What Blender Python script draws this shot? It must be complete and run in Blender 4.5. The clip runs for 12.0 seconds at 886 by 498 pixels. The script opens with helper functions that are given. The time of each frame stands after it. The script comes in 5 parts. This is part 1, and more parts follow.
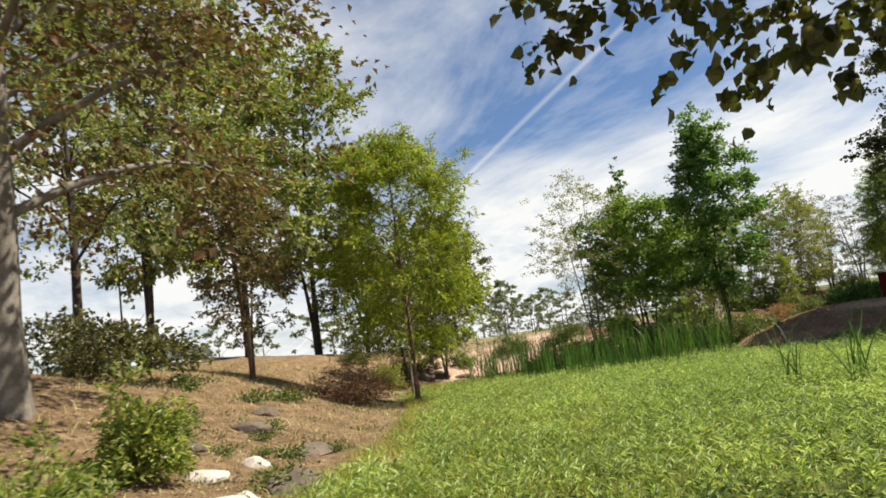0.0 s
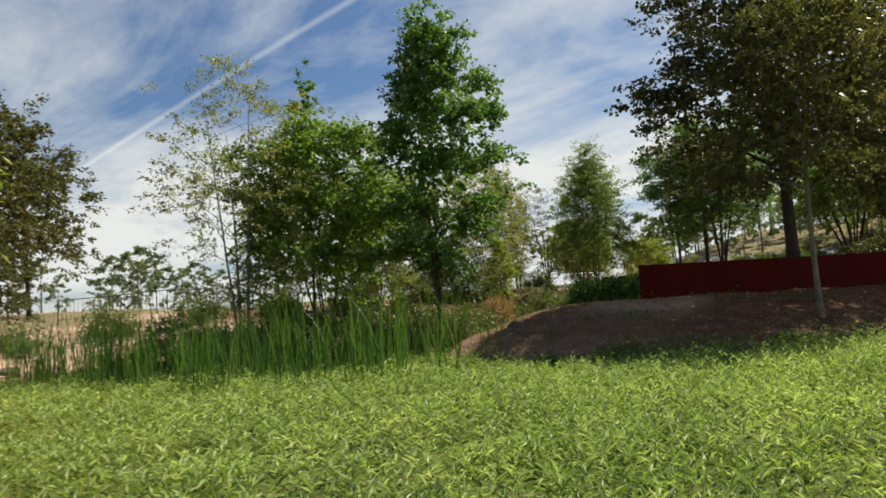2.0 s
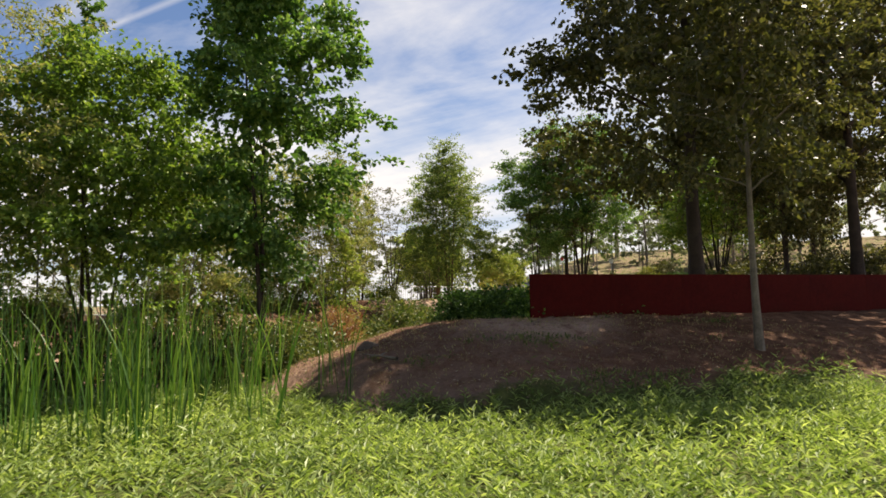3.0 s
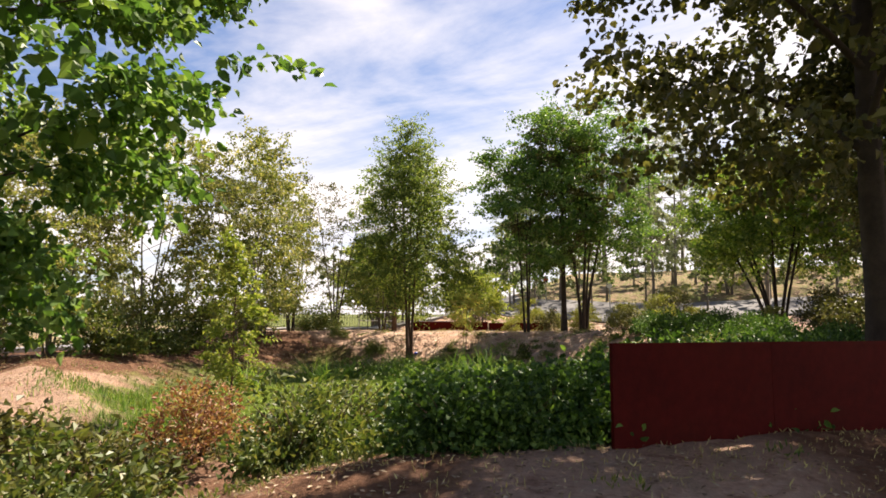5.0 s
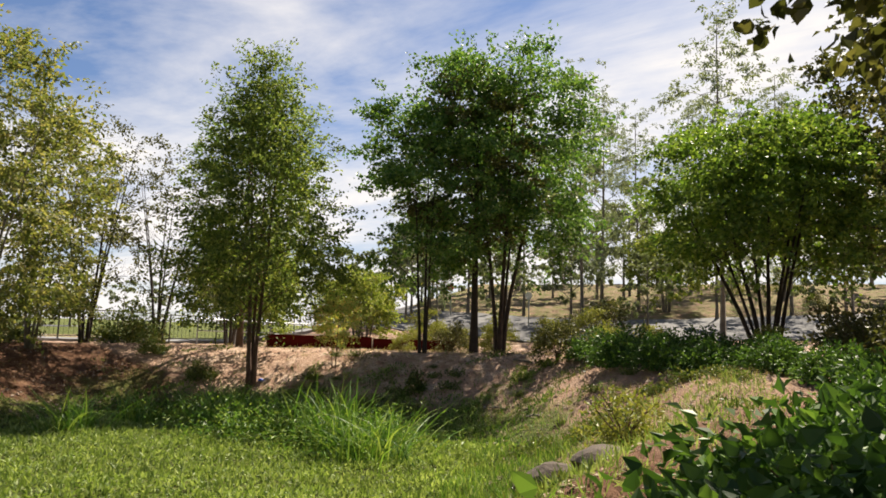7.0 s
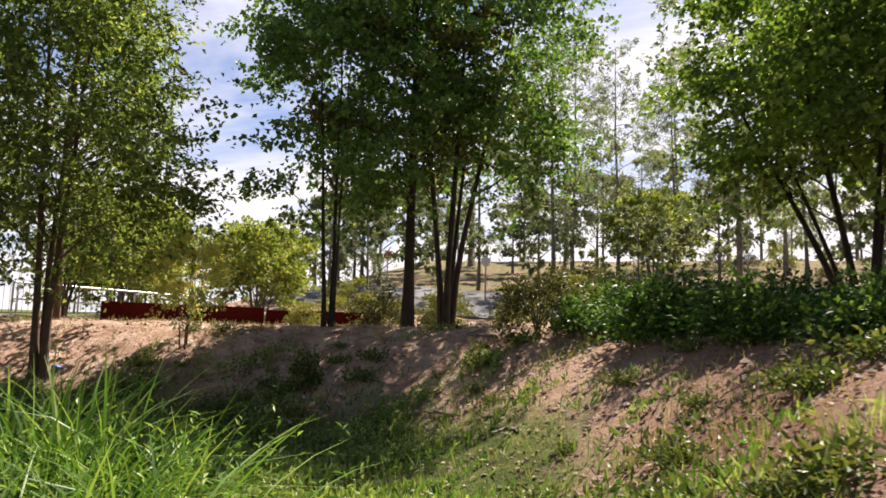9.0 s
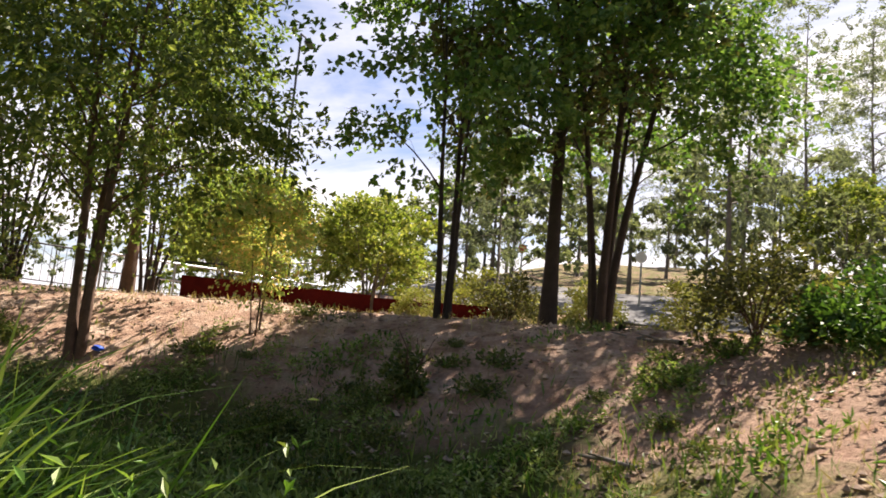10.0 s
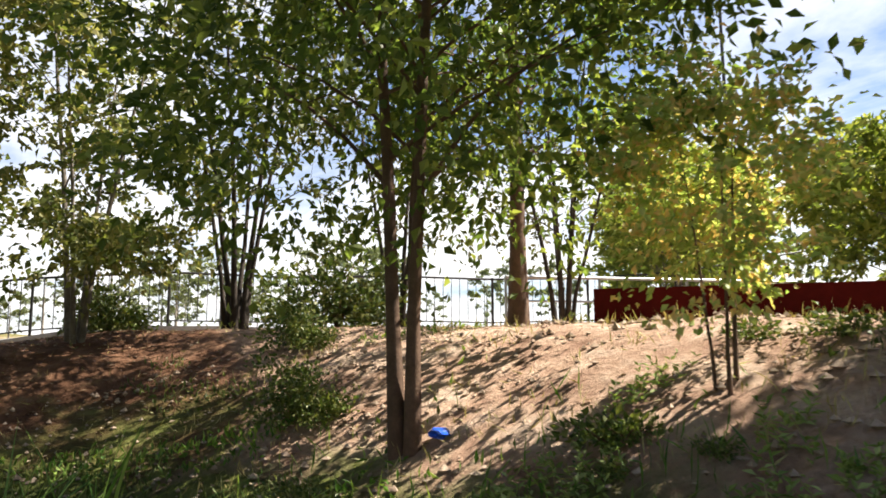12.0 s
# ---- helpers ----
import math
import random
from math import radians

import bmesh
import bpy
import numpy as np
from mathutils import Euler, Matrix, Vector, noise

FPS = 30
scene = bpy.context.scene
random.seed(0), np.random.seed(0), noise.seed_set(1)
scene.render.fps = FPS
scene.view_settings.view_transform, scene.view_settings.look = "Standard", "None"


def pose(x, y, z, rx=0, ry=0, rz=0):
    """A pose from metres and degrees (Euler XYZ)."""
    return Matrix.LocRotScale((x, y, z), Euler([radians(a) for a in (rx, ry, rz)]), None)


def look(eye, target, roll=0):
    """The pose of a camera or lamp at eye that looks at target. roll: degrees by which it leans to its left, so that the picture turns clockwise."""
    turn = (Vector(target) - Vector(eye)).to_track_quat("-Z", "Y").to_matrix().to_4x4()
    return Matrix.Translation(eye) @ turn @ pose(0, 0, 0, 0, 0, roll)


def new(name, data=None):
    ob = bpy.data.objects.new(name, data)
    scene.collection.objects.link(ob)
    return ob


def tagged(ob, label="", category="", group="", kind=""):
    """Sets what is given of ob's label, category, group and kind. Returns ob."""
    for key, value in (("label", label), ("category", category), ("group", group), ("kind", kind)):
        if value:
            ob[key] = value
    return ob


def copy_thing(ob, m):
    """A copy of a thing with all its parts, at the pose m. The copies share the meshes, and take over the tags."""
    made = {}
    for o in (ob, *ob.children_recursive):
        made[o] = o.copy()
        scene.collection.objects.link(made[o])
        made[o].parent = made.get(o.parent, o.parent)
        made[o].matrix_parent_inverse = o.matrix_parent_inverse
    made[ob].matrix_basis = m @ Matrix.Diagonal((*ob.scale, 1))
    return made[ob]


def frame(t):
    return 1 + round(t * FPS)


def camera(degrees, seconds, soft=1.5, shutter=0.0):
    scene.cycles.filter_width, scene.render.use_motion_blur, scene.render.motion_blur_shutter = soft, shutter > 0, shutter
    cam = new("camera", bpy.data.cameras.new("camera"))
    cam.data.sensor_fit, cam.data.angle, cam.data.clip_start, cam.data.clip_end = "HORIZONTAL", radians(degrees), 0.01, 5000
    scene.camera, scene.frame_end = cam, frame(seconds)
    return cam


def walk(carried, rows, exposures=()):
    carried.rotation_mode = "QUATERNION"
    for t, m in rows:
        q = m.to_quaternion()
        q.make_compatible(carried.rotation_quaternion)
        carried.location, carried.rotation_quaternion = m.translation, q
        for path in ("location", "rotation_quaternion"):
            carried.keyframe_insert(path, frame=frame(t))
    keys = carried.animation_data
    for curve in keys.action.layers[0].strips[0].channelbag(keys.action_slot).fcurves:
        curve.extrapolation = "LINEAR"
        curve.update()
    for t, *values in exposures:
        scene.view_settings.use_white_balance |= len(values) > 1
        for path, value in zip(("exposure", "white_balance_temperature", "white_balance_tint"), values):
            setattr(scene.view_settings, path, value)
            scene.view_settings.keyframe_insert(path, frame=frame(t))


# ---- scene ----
cam = camera(64.0, 12.0, 1.65, 0.1)
# seconds, eye, point looked at, lean
PATH = [
    (0, (0.39, -4.87, 1.85), (1.075, -3.009, 2.145), -8.1),
    (0.5, (1.93, -1.45, 1.86), (2.855, 0.304, 2.104), -10.6),
    (1, (3.68, 1.71, 1.81), (4.756, 3.380, 2.024), -9.3),
    (1.5, (5.78, 4.53, 1.81), (6.979, 6.112, 2.003), -7.5),
    (2, (8.01, 7.13, 1.77), (9.461, 8.498, 1.935), -3.5),
    (2.5, (10.35, 9.40, 1.75), (12.015, 10.504, 1.917), -0.7),
    (3, (12.64, 11.33, 1.78), (14.362, 12.325, 1.965), -1.2),
    (3.2, (13.54, 12.03, 1.83), (15.281, 12.995, 2.018), -1.6),
    (5, (21.58, 16.59, 2.92), (23.357, 17.478, 3.141), 0.1),
    (5.5, (23.71, 17.48, 3.21), (25.498, 18.348, 3.433), 1.0),
    (6, (26.05, 18.42, 3.36), (27.859, 19.250, 3.589), 1.0),
    (6.5, (28.10, 18.94, 3.26), (29.932, 19.698, 3.511), 1.5),
    (7, (30.06, 19.40, 3.07), (31.938, 20.047, 3.334), 1.6),
    (8.8, (36.91, 21.02, 2.58), (38.838, 21.490, 2.845), 2.7),
    (9, (37.67, 21.22, 2.56), (39.587, 21.736, 2.811), 1.6),
    (9.5, (39.52, 21.80, 2.47), (41.394, 22.456, 2.711), 2.7),
    (10, (41.30, 22.55, 2.41), (43.083, 23.414, 2.663), 5.2),
    (10.5, (42.76, 23.37, 2.38), (44.402, 24.490, 2.620), 5.2),
    (11, (43.95, 24.16, 2.41), (45.391, 25.521, 2.647), 2.6),
    (11.5, (44.92, 24.97, 2.53), (46.117, 26.550, 2.764), 1.2),
    (12, (45.74, 26.27, 2.57), (46.689, 28.014, 2.828), -0.3),
]
# seconds, stops, kelvin, tint
EXPOSURE = [(0.0, 1.2, 6700, 6), (1.0, 0.95, 6600, 3), (2.0, 0.95, 6700, 3), (3.0, 1.28, 7100, 11), (5.0, 1.6, 7200, 16), (6.0, 1.32, 7000, 14), (7.0, 1.24, 7000, 11), (9.0, 1.45, 6700, 17), (10.5, 1.75, 6900, 16), (12.0, 1.84, 6700, 9)]
walk(cam, [(t, look(eye, target, roll)) for t, eye, target, roll in PATH], EXPOSURE)

# ---- sky and sun ----
SUN_AZIMUTH, SUN_ELEVATION = -12.0, 54.0
world = bpy.data.worlds.new("world")
scene.world = world
world.use_nodes = True
wn, wl = world.node_tree.nodes, world.node_tree.links
wn.clear()


def wnode(kind, **inputs):
    n = wn.new(kind)
    for k, v in inputs.items():
        n.inputs[k].default_value = v
    return n


def wmath(op, a, b=None):
    n = wn.new("ShaderNodeMath")
    n.operation = op
    for i, v in enumerate((a, b)):
        if v is None:
            continue
        if isinstance(v, (int, float)):
            n.inputs[i].default_value = v
        else:
            wl.new(v, n.inputs[i])
    return n.outputs[0]


sky = wn.new("ShaderNodeTexSky")
sky.sky_type = "NISHITA"
sky.sun_disc = False
sky.sun_elevation, sky.sun_rotation = radians(SUN_ELEVATION), radians(90 - SUN_AZIMUTH)
sky.air_density, sky.dust_density, sky.ozone_density = 1.0, 0.6, 2.2
coord = wn.new("ShaderNodeTexCoord")
sep = wn.new("ShaderNodeSeparateXYZ")
wl.new(coord.outputs["Generated"], sep.inputs[0])
height = wmath("ADD", wmath("MAXIMUM", sep.outputs[2], 0.0), 0.12)
u, v = wmath("DIVIDE", sep.outputs[0], height), wmath("DIVIDE", sep.outputs[1], height)
flat = wn.new("ShaderNodeCombineXYZ")
wl.new(u, flat.inputs[0]), wl.new(v, flat.inputs[1])
stretch = wn.new("ShaderNodeMapping")
stretch.inputs["Rotation"].default_value = (0, 0, radians(8))
stretch.inputs["Scale"].default_value = (1.25, 0.5, 1.0)
wl.new(flat.outputs[0], stretch.inputs[0])
wisps = wnode("ShaderNodeTexNoise", Scale=1.1, Detail=10.0, Roughness=0.64, Distortion=0.5)
wl.new(stretch.outputs[0], wisps.inputs["Vector"])
banks = wnode("ShaderNodeTexNoise", Scale=0.8, Detail=7.0, Roughness=0.55, Distortion=0.3)
wl.new(flat.outputs[0], banks.inputs["Vector"])
cover = wmath("ADD", wmath("MULTIPLY", wisps.outputs[0], 0.58), wmath("MULTIPLY", banks.outputs[0], 0.62))
low = wmath("MULTIPLY", wmath("SUBTRACT", 0.55, sep.outputs[2]), 0.34)
ramp = wn.new("ShaderNodeMapRange")
ramp.inputs["From Min"].default_value, ramp.inputs["From Max"].default_value = 0.55, 0.78
wl.new(wmath("ADD", cover, low), ramp.inputs[0])
# the vapour trail is a thin straight line on the cloud plane
trail_at = wmath("ABSOLUTE", wmath("SUBTRACT", wmath("ADD", wmath("MULTIPLY", u, 0.9987), wmath("MULTIPLY", v, 0.051)), 1.175))
trail = wn.new("ShaderNodeMapRange")
trail.inputs["From Min"].default_value, trail.inputs["From Max"].default_value = 0.018, 0.002
wl.new(trail_at, trail.inputs[0])
cloud = wmath("MINIMUM", wmath("ADD", ramp.outputs[0], wmath("MULTIPLY", trail.outputs[0], 0.3)), 1.0)
mix = wn.new("ShaderNodeMix")
mix.data_type = "RGBA"
wl.new(cloud, mix.inputs[0])
tint = wn.new("ShaderNodeMix")
tint.data_type, tint.blend_type = "RGBA", "MULTIPLY"
tint.inputs[0].default_value = 1.0
tint.inputs[7].default_value = (0.56, 0.63, 0.76, 1)
wl.new(sky.outputs[0], tint.inputs[6])
wl.new(tint.outputs[2], mix.inputs[6])
mix.inputs[7].default_value = (6.6, 6.6, 6.8, 1)
back = wnode("ShaderNodeBackground", Strength=0.064)
wl.new(mix.outputs[2], back.inputs[0])
wl.new(back.outputs[0], wn.new("ShaderNodeOutputWorld").inputs[0])

sun = new("sun", bpy.data.lights.new("sun", "SUN"))
sun.data.energy, sun.data.angle, sun.data.color = 4.6, radians(0.6), (1.0, 0.93, 0.81)
az, el = radians(SUN_AZIMUTH), radians(SUN_ELEVATION)
sun.matrix_world = look((60 * math.cos(az) * math.cos(el), 60 * math.sin(az) * math.cos(el), 60 * math.sin(el)), (0, 0, 0))

# ---- materials ----
def material(name):
    m = bpy.data.materials.new(name)
    m.use_nodes = True
    nt = m.node_tree
    return m, nt, nt.nodes["Principled BSDF"]


def node(nt, kind, **inputs):
    n = nt.nodes.new(kind)
    for k, v in inputs.items():
        n.inputs[k].default_value = v
    return n


def ramp_of(nt, fac, stops):
    r = nt.nodes.new("ShaderNodeValToRGB")
    e = r.color_ramp.elements
    while len(e) < len(stops):
        e.new(0.5)
    for el_, (pos, col) in zip(e, stops):
        el_.position, el_.color = pos, (*col, 1)
    nt.links.new(fac, r.inputs[0])
    return r.outputs[0]


def mixed(nt, fac, a, b, blend="MIX"):
    m = nt.nodes.new("ShaderNodeMix")
    m.data_type, m.blend_type = "RGBA", blend
    for i, v in ((0, fac), (6, a), (7, b)):
        if isinstance(v, (int, float)):
            m.inputs[i].default_value = v
        elif isinstance(v, tuple):
            m.inputs[i].default_value = (*v, 1)
        else:
            nt.links.new(v, m.inputs[i])
    return m.outputs[2]


def object_noise(nt, scale, detail=5.0, rough=0.55, kind="Object"):
    c = nt.nodes.new("ShaderNodeTexCoord")
    n = node(nt, "ShaderNodeTexNoise", Scale=scale, Detail=detail, Roughness=rough)
    nt.links.new(c.outputs[kind], n.inputs["Vector"])
    return n


def bump(nt, p, fac, strength, distance):
    b = node(nt, "ShaderNodeBump", Strength=strength, Distance=distance)
    nt.links.new(fac, b.inputs["Height"])
    nt.links.new(b.outputs[0], p.inputs["Normal"])


def leaf_material(name, dark, mid, light, through_light=0.35, rough=0.5, clump=0.9, deep=(0.62, 0.62, 0.6)):
    m, nt, p = material(name)
    island = nt.nodes.new("ShaderNodeNewGeometry").outputs["Random Per Island"]
    col = ramp_of(nt, island, [(0.0, dark), (0.55, mid), (1.0, light)])
    patch = object_noise(nt, clump, 3.0)
    col = mixed(nt, 0.7, col, ramp_of(nt, patch.outputs[0], [(0.33, deep), (0.67, (1.15, 1.15, 1.0))]), "MULTIPLY")
    nt.links.new(col, p.inputs["Base Color"])
    p.inputs["Roughness"].default_value = max(rough, 0.46)
    p.inputs["Specular IOR Level"].default_value = 0.3
    tr = nt.nodes.new("ShaderNodeBsdfTranslucent")
    nt.links.new(mixed(nt, 1.0, col, (1.1, 1.12, 0.55), "MULTIPLY"), tr.inputs[0])
    mx = node(nt, "ShaderNodeMixShader", Fac=through_light)
    nt.links.new(p.outputs[0], mx.inputs[1]), nt.links.new(tr.outputs[0], mx.inputs[2])
    nt.links.new(mx.outputs[0], nt.nodes["Material Output"].inputs[0])
    return m


def rough_material(name, a, b, scale, rough=0.85, fine=30.0, bump_size=0.02, c=None, metal=0.0):
    m, nt, p = material(name)
    big, small = object_noise(nt, scale), object_noise(nt, fine, 6.0, 0.7)
    col = ramp_of(nt, big.outputs[0], [(0.3, a), (0.7, b)] if c is None else [(0.25, a), (0.5, b), (0.75, c)])
    col = mixed(nt, 0.6, col, ramp_of(nt, small.outputs[0], [(0.3, (0.6, 0.6, 0.6)), (0.7, (1.25, 1.25, 1.25))]), "MULTIPLY")
    nt.links.new(col, p.inputs["Base Color"])
    p.inputs["Roughness"].default_value, p.inputs["Metallic"].default_value = rough, metal
    bump(nt, p, small.outputs[0], 0.6, bump_size)
    return m


LEAF_MEADOW = leaf_material("meadow_leaf", (0.12, 0.18, 0.045), (0.3, 0.39, 0.125), (0.57, 0.64, 0.31), 0.42, 0.5, 0.55, (0.42, 0.5, 0.42))
LEAF_STRAW = leaf_material("straw_blade", (0.297, 0.230, 0.108), (0.513, 0.419, 0.203), (0.600, 0.581, 0.324), 0.25, 0.7)
LEAF_CATTAIL = leaf_material("cattail_leaf", (0.03, 0.085, 0.018), (0.075, 0.165, 0.036), (0.19, 0.29, 0.07), 0.32, 0.4)
LEAF_TALLGRASS = leaf_material("tall_grass_blade", (0.06, 0.14, 0.025), (0.14, 0.27, 0.05), (0.36, 0.45, 0.13), 0.35, 0.4)
LEAF_WILLOW = leaf_material("willow_leaf", (0.114, 0.171, 0.027), (0.244, 0.314, 0.041), (0.486, 0.471, 0.081), 0.42, 0.5)
LEAF_MAPLE = leaf_material("maple_leaf", (0.055, 0.13, 0.036), (0.12, 0.23, 0.06), (0.25, 0.36, 0.11), 0.42, 0.42)
LEAF_DARK = leaf_material("dark_tree_leaf", (0.055, 0.06, 0.024), (0.1, 0.108, 0.04), (0.2, 0.18, 0.078), 0.34, 0.42)
LEAF_BIRCH = leaf_material("birch_leaf", (0.12, 0.16, 0.052), (0.225, 0.245, 0.09), (0.43, 0.38, 0.19), 0.46, 0.5)
LEAF_RUSSET = leaf_material("russet_leaf", (0.135, 0.061, 0.041), (0.135, 0.108, 0.047), (0.176, 0.189, 0.081), 0.35, 0.5)
LEAF_POPLAR = leaf_material("poplar_leaf", (0.1, 0.15, 0.045), (0.22, 0.26, 0.09), (0.42, 0.4, 0.18), 0.4, 0.5)
LEAF_CONIFER = leaf_material("conical_tree_leaf", (0.07, 0.116, 0.038), (0.155, 0.217, 0.068), (0.34, 0.38, 0.13), 0.58, 0.5)
LEAF_GOLD = leaf_material("turning_maple_leaf", (0.3, 0.43, 0.14), (0.53, 0.57, 0.26), (0.85, 0.55, 0.32), 0.5, 0.5, 1.6, (0.85, 0.92, 0.8))
LEAF_LIME = leaf_material("lime_leaf", (0.12, 0.175, 0.04), (0.25, 0.31, 0.075), (0.43, 0.43, 0.15), 0.48, 0.5)
LEAF_HEDGE = leaf_material("hedge_leaf", (0.03, 0.07, 0.016), (0.07, 0.15, 0.034), (0.18, 0.3, 0.07), 0.32, 0.5)
LEAF_SHRUB = leaf_material("shrub_leaf", (0.056, 0.098, 0.027), (0.130, 0.171, 0.047), (0.259, 0.262, 0.095), 0.3, 0.45)
LEAF_RED = leaf_material("red_shrub_leaf", (0.243, 0.095, 0.068), (0.405, 0.203, 0.121), (0.459, 0.378, 0.189), 0.3, 0.55)
LEAF_PURPLE = leaf_material("dead_shrub_leaf", (0.095, 0.047, 0.038), (0.162, 0.088, 0.061), (0.270, 0.176, 0.095), 0.2, 0.7)
LEAF_YELLOW = leaf_material("yellow_shrub_leaf", (0.17, 0.19, 0.045), (0.28, 0.3, 0.08), (0.4, 0.38, 0.13), 0.35, 0.5)
# distance haze is mixed into the next two leaf colours as grey
LEAF_PALE = leaf_material("airy_tree_leaf_hazed", (0.13, 0.165, 0.12), (0.21, 0.25, 0.19), (0.33, 0.36, 0.29), 0.4, 0.6, 0.4)
LEAF_FAR_HAZE = leaf_material("far_tree_leaf_hazed", (0.11, 0.14, 0.09), (0.175, 0.205, 0.135), (0.27, 0.295, 0.2), 0.4, 0.6, 0.3)
LEAF_SAGE = leaf_material("sage_weed_leaf", (0.14, 0.21, 0.055), (0.28, 0.37, 0.12), (0.47, 0.54, 0.25), 0.35, 0.55)
LEAF_PALE_GRASS = leaf_material("pale_grass_blade", (0.2, 0.22, 0.045), (0.34, 0.34, 0.08), (0.46, 0.44, 0.15), 0.35, 0.6)
LEAF_FRESH = leaf_material("fresh_maple_leaf", (0.07, 0.135, 0.03), (0.16, 0.265, 0.055), (0.32, 0.41, 0.1), 0.42, 0.45)
LEAF_LITTER = leaf_material("fallen_leaf", (0.12, 0.075, 0.05), (0.25, 0.17, 0.115), (0.55, 0.45, 0.34), 0.1, 0.8)
BARK_DARK = rough_material("dark_bark", (0.022, 0.016, 0.013), (0.06, 0.043, 0.034), 3.0, 0.95, 22.0, 0.03)
BARK_GREY = rough_material("grey_bark", (0.10, 0.085, 0.07), (0.22, 0.19, 0.16), 3.0, 0.9, 24.0, 0.02)
BARK_BROWN = rough_material("brown_bark", (0.08, 0.045, 0.028), (0.17, 0.10, 0.065), 4.0, 0.9, 26.0, 0.015)
CORTEN = rough_material("rusted_steel", (0.045, 0.0042, 0.004), (0.074, 0.0066, 0.0056), 0.9, 0.7, 9.0, 0.003, (0.056, 0.0085, 0.0058))
CORTEN.node_tree.nodes["Principled BSDF"].inputs["Specular IOR Level"].default_value = 0.06
PALE_STONE = rough_material("pale_stone", (0.3, 0.25, 0.22), (0.56, 0.49, 0.44), 1.8, 0.9, 16.0, 0.02)
STONE = rough_material("weathered_stone", (0.06, 0.044, 0.033), (0.135, 0.1, 0.076), 1.6, 0.9, 14.0, 0.03)
ASPHALT = rough_material("asphalt", (0.1, 0.098, 0.1), (0.15, 0.148, 0.15), 0.5, 0.9, 40.0, 0.005)
CONCRETE = rough_material("concrete", (0.16, 0.16, 0.165), (0.23, 0.23, 0.235), 0.8, 0.85, 30.0, 0.004)
BLACK_STEEL = rough_material("black_painted_steel", (0.012, 0.012, 0.013), (0.02, 0.02, 0.022), 2.0, 0.45, 60.0, 0.001)
GALVANISED = rough_material("galvanised_steel", (0.32, 0.34, 0.36), (0.46, 0.48, 0.5), 3.0, 0.4, 50.0, 0.001, None, 0.7)
BLUE_PLASTIC = rough_material("blue_plastic", (0.01, 0.07, 0.5), (0.015, 0.1, 0.62), 6.0, 0.35, 30.0, 0.002)
WHITE_PAINT = rough_material("white_paint", (0.74, 0.74, 0.74), (0.82, 0.82, 0.82), 2.0, 0.3, 60.0, 0.0005)
RUBBER = rough_material("rubber", (0.02, 0.02, 0.02), (0.035, 0.035, 0.035), 8.0, 0.8, 40.0, 0.002)
DARK_GLASS = rough_material("tinted_glass", (0.02, 0.025, 0.03), (0.03, 0.035, 0.04), 1.0, 0.08, 5.0, 0.0001)


def ground_material():
    m, nt, p = material("ground_cover")
    zone = nt.nodes.new("ShaderNodeVertexColor")
    zone.layer_name = "zone"
    s = nt.nodes.new("ShaderNodeSeparateColor")
    nt.links.new(zone.outputs[0], s.inputs[0])
    big, mid, fine = object_noise(nt, 0.35), object_noise(nt, 2.2, 6.0, 0.65), object_noise(nt, 14.0, 7.0, 0.7)
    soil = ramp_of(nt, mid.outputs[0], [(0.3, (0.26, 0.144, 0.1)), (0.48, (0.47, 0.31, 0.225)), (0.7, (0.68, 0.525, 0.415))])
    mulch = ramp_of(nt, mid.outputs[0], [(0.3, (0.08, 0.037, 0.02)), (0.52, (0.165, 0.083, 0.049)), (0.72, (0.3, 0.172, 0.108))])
    dry = ramp_of(nt, mid.outputs[0], [(0.28, (0.1, 0.06, 0.034)), (0.5, (0.2, 0.13, 0.072)), (0.72, (0.33, 0.235, 0.135))])
    green = ramp_of(nt, mid.outputs[0], [(0.3, (0.045, 0.06, 0.014)), (0.5, (0.1, 0.12, 0.03)), (0.72, (0.19, 0.2, 0.055))])
    # ragged borders between the covers
    def ragged(ch):
        a = nt.nodes.new("ShaderNodeMath")
        a.operation = "ADD"
        nt.links.new(ch, a.inputs[0])
        sub = nt.nodes.new("ShaderNodeMath")
        sub.operation = "MULTIPLY_ADD"
        nt.links.new(mid.outputs[0], sub.inputs[0])
        sub.inputs[1].default_value, sub.inputs[2].default_value = 0.9, -0.45
        nt.links.new(sub.outputs[0], a.inputs[1])
        r = nt.nodes.new("ShaderNodeMapRange")
        r.inputs["From Min"].default_value, r.inputs["From Max"].default_value = 0.35, 0.65
        nt.links.new(a.outputs[0], r.inputs[0])
        return r.outputs[0]
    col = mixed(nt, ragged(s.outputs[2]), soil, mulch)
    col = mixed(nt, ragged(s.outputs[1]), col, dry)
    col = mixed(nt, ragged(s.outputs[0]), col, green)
    col = mixed(nt, 0.55, col, ramp_of(nt, fine.outputs[0], [(0.3, (0.5, 0.5, 0.5)), (0.7, (1.3, 1.3, 1.3))]), "MULTIPLY")
    col = mixed(nt, 0.35, col, ramp_of(nt, big.outputs[0], [(0.3, (0.75, 0.75, 0.75)), (0.7, (1.15, 1.15, 1.15))]), "MULTIPLY")
    nt.links.new(col, p.inputs["Base Color"])
    p.inputs["Roughness"].default_value = 0.95
    p.inputs["Specular IOR Level"].default_value = 0.15
    both = nt.nodes.new("ShaderNodeMath")
    both.operation = "MULTIPLY_ADD"
    nt.links.new(mid.outputs[0], both.inputs[0])
    both.inputs[1].default_value = 1.6
    nt.links.new(fine.outputs[0], both.inputs[2])
    bump(nt, p, both.outputs[0], 1.0, 0.09)
    return m


GROUND = ground_material()

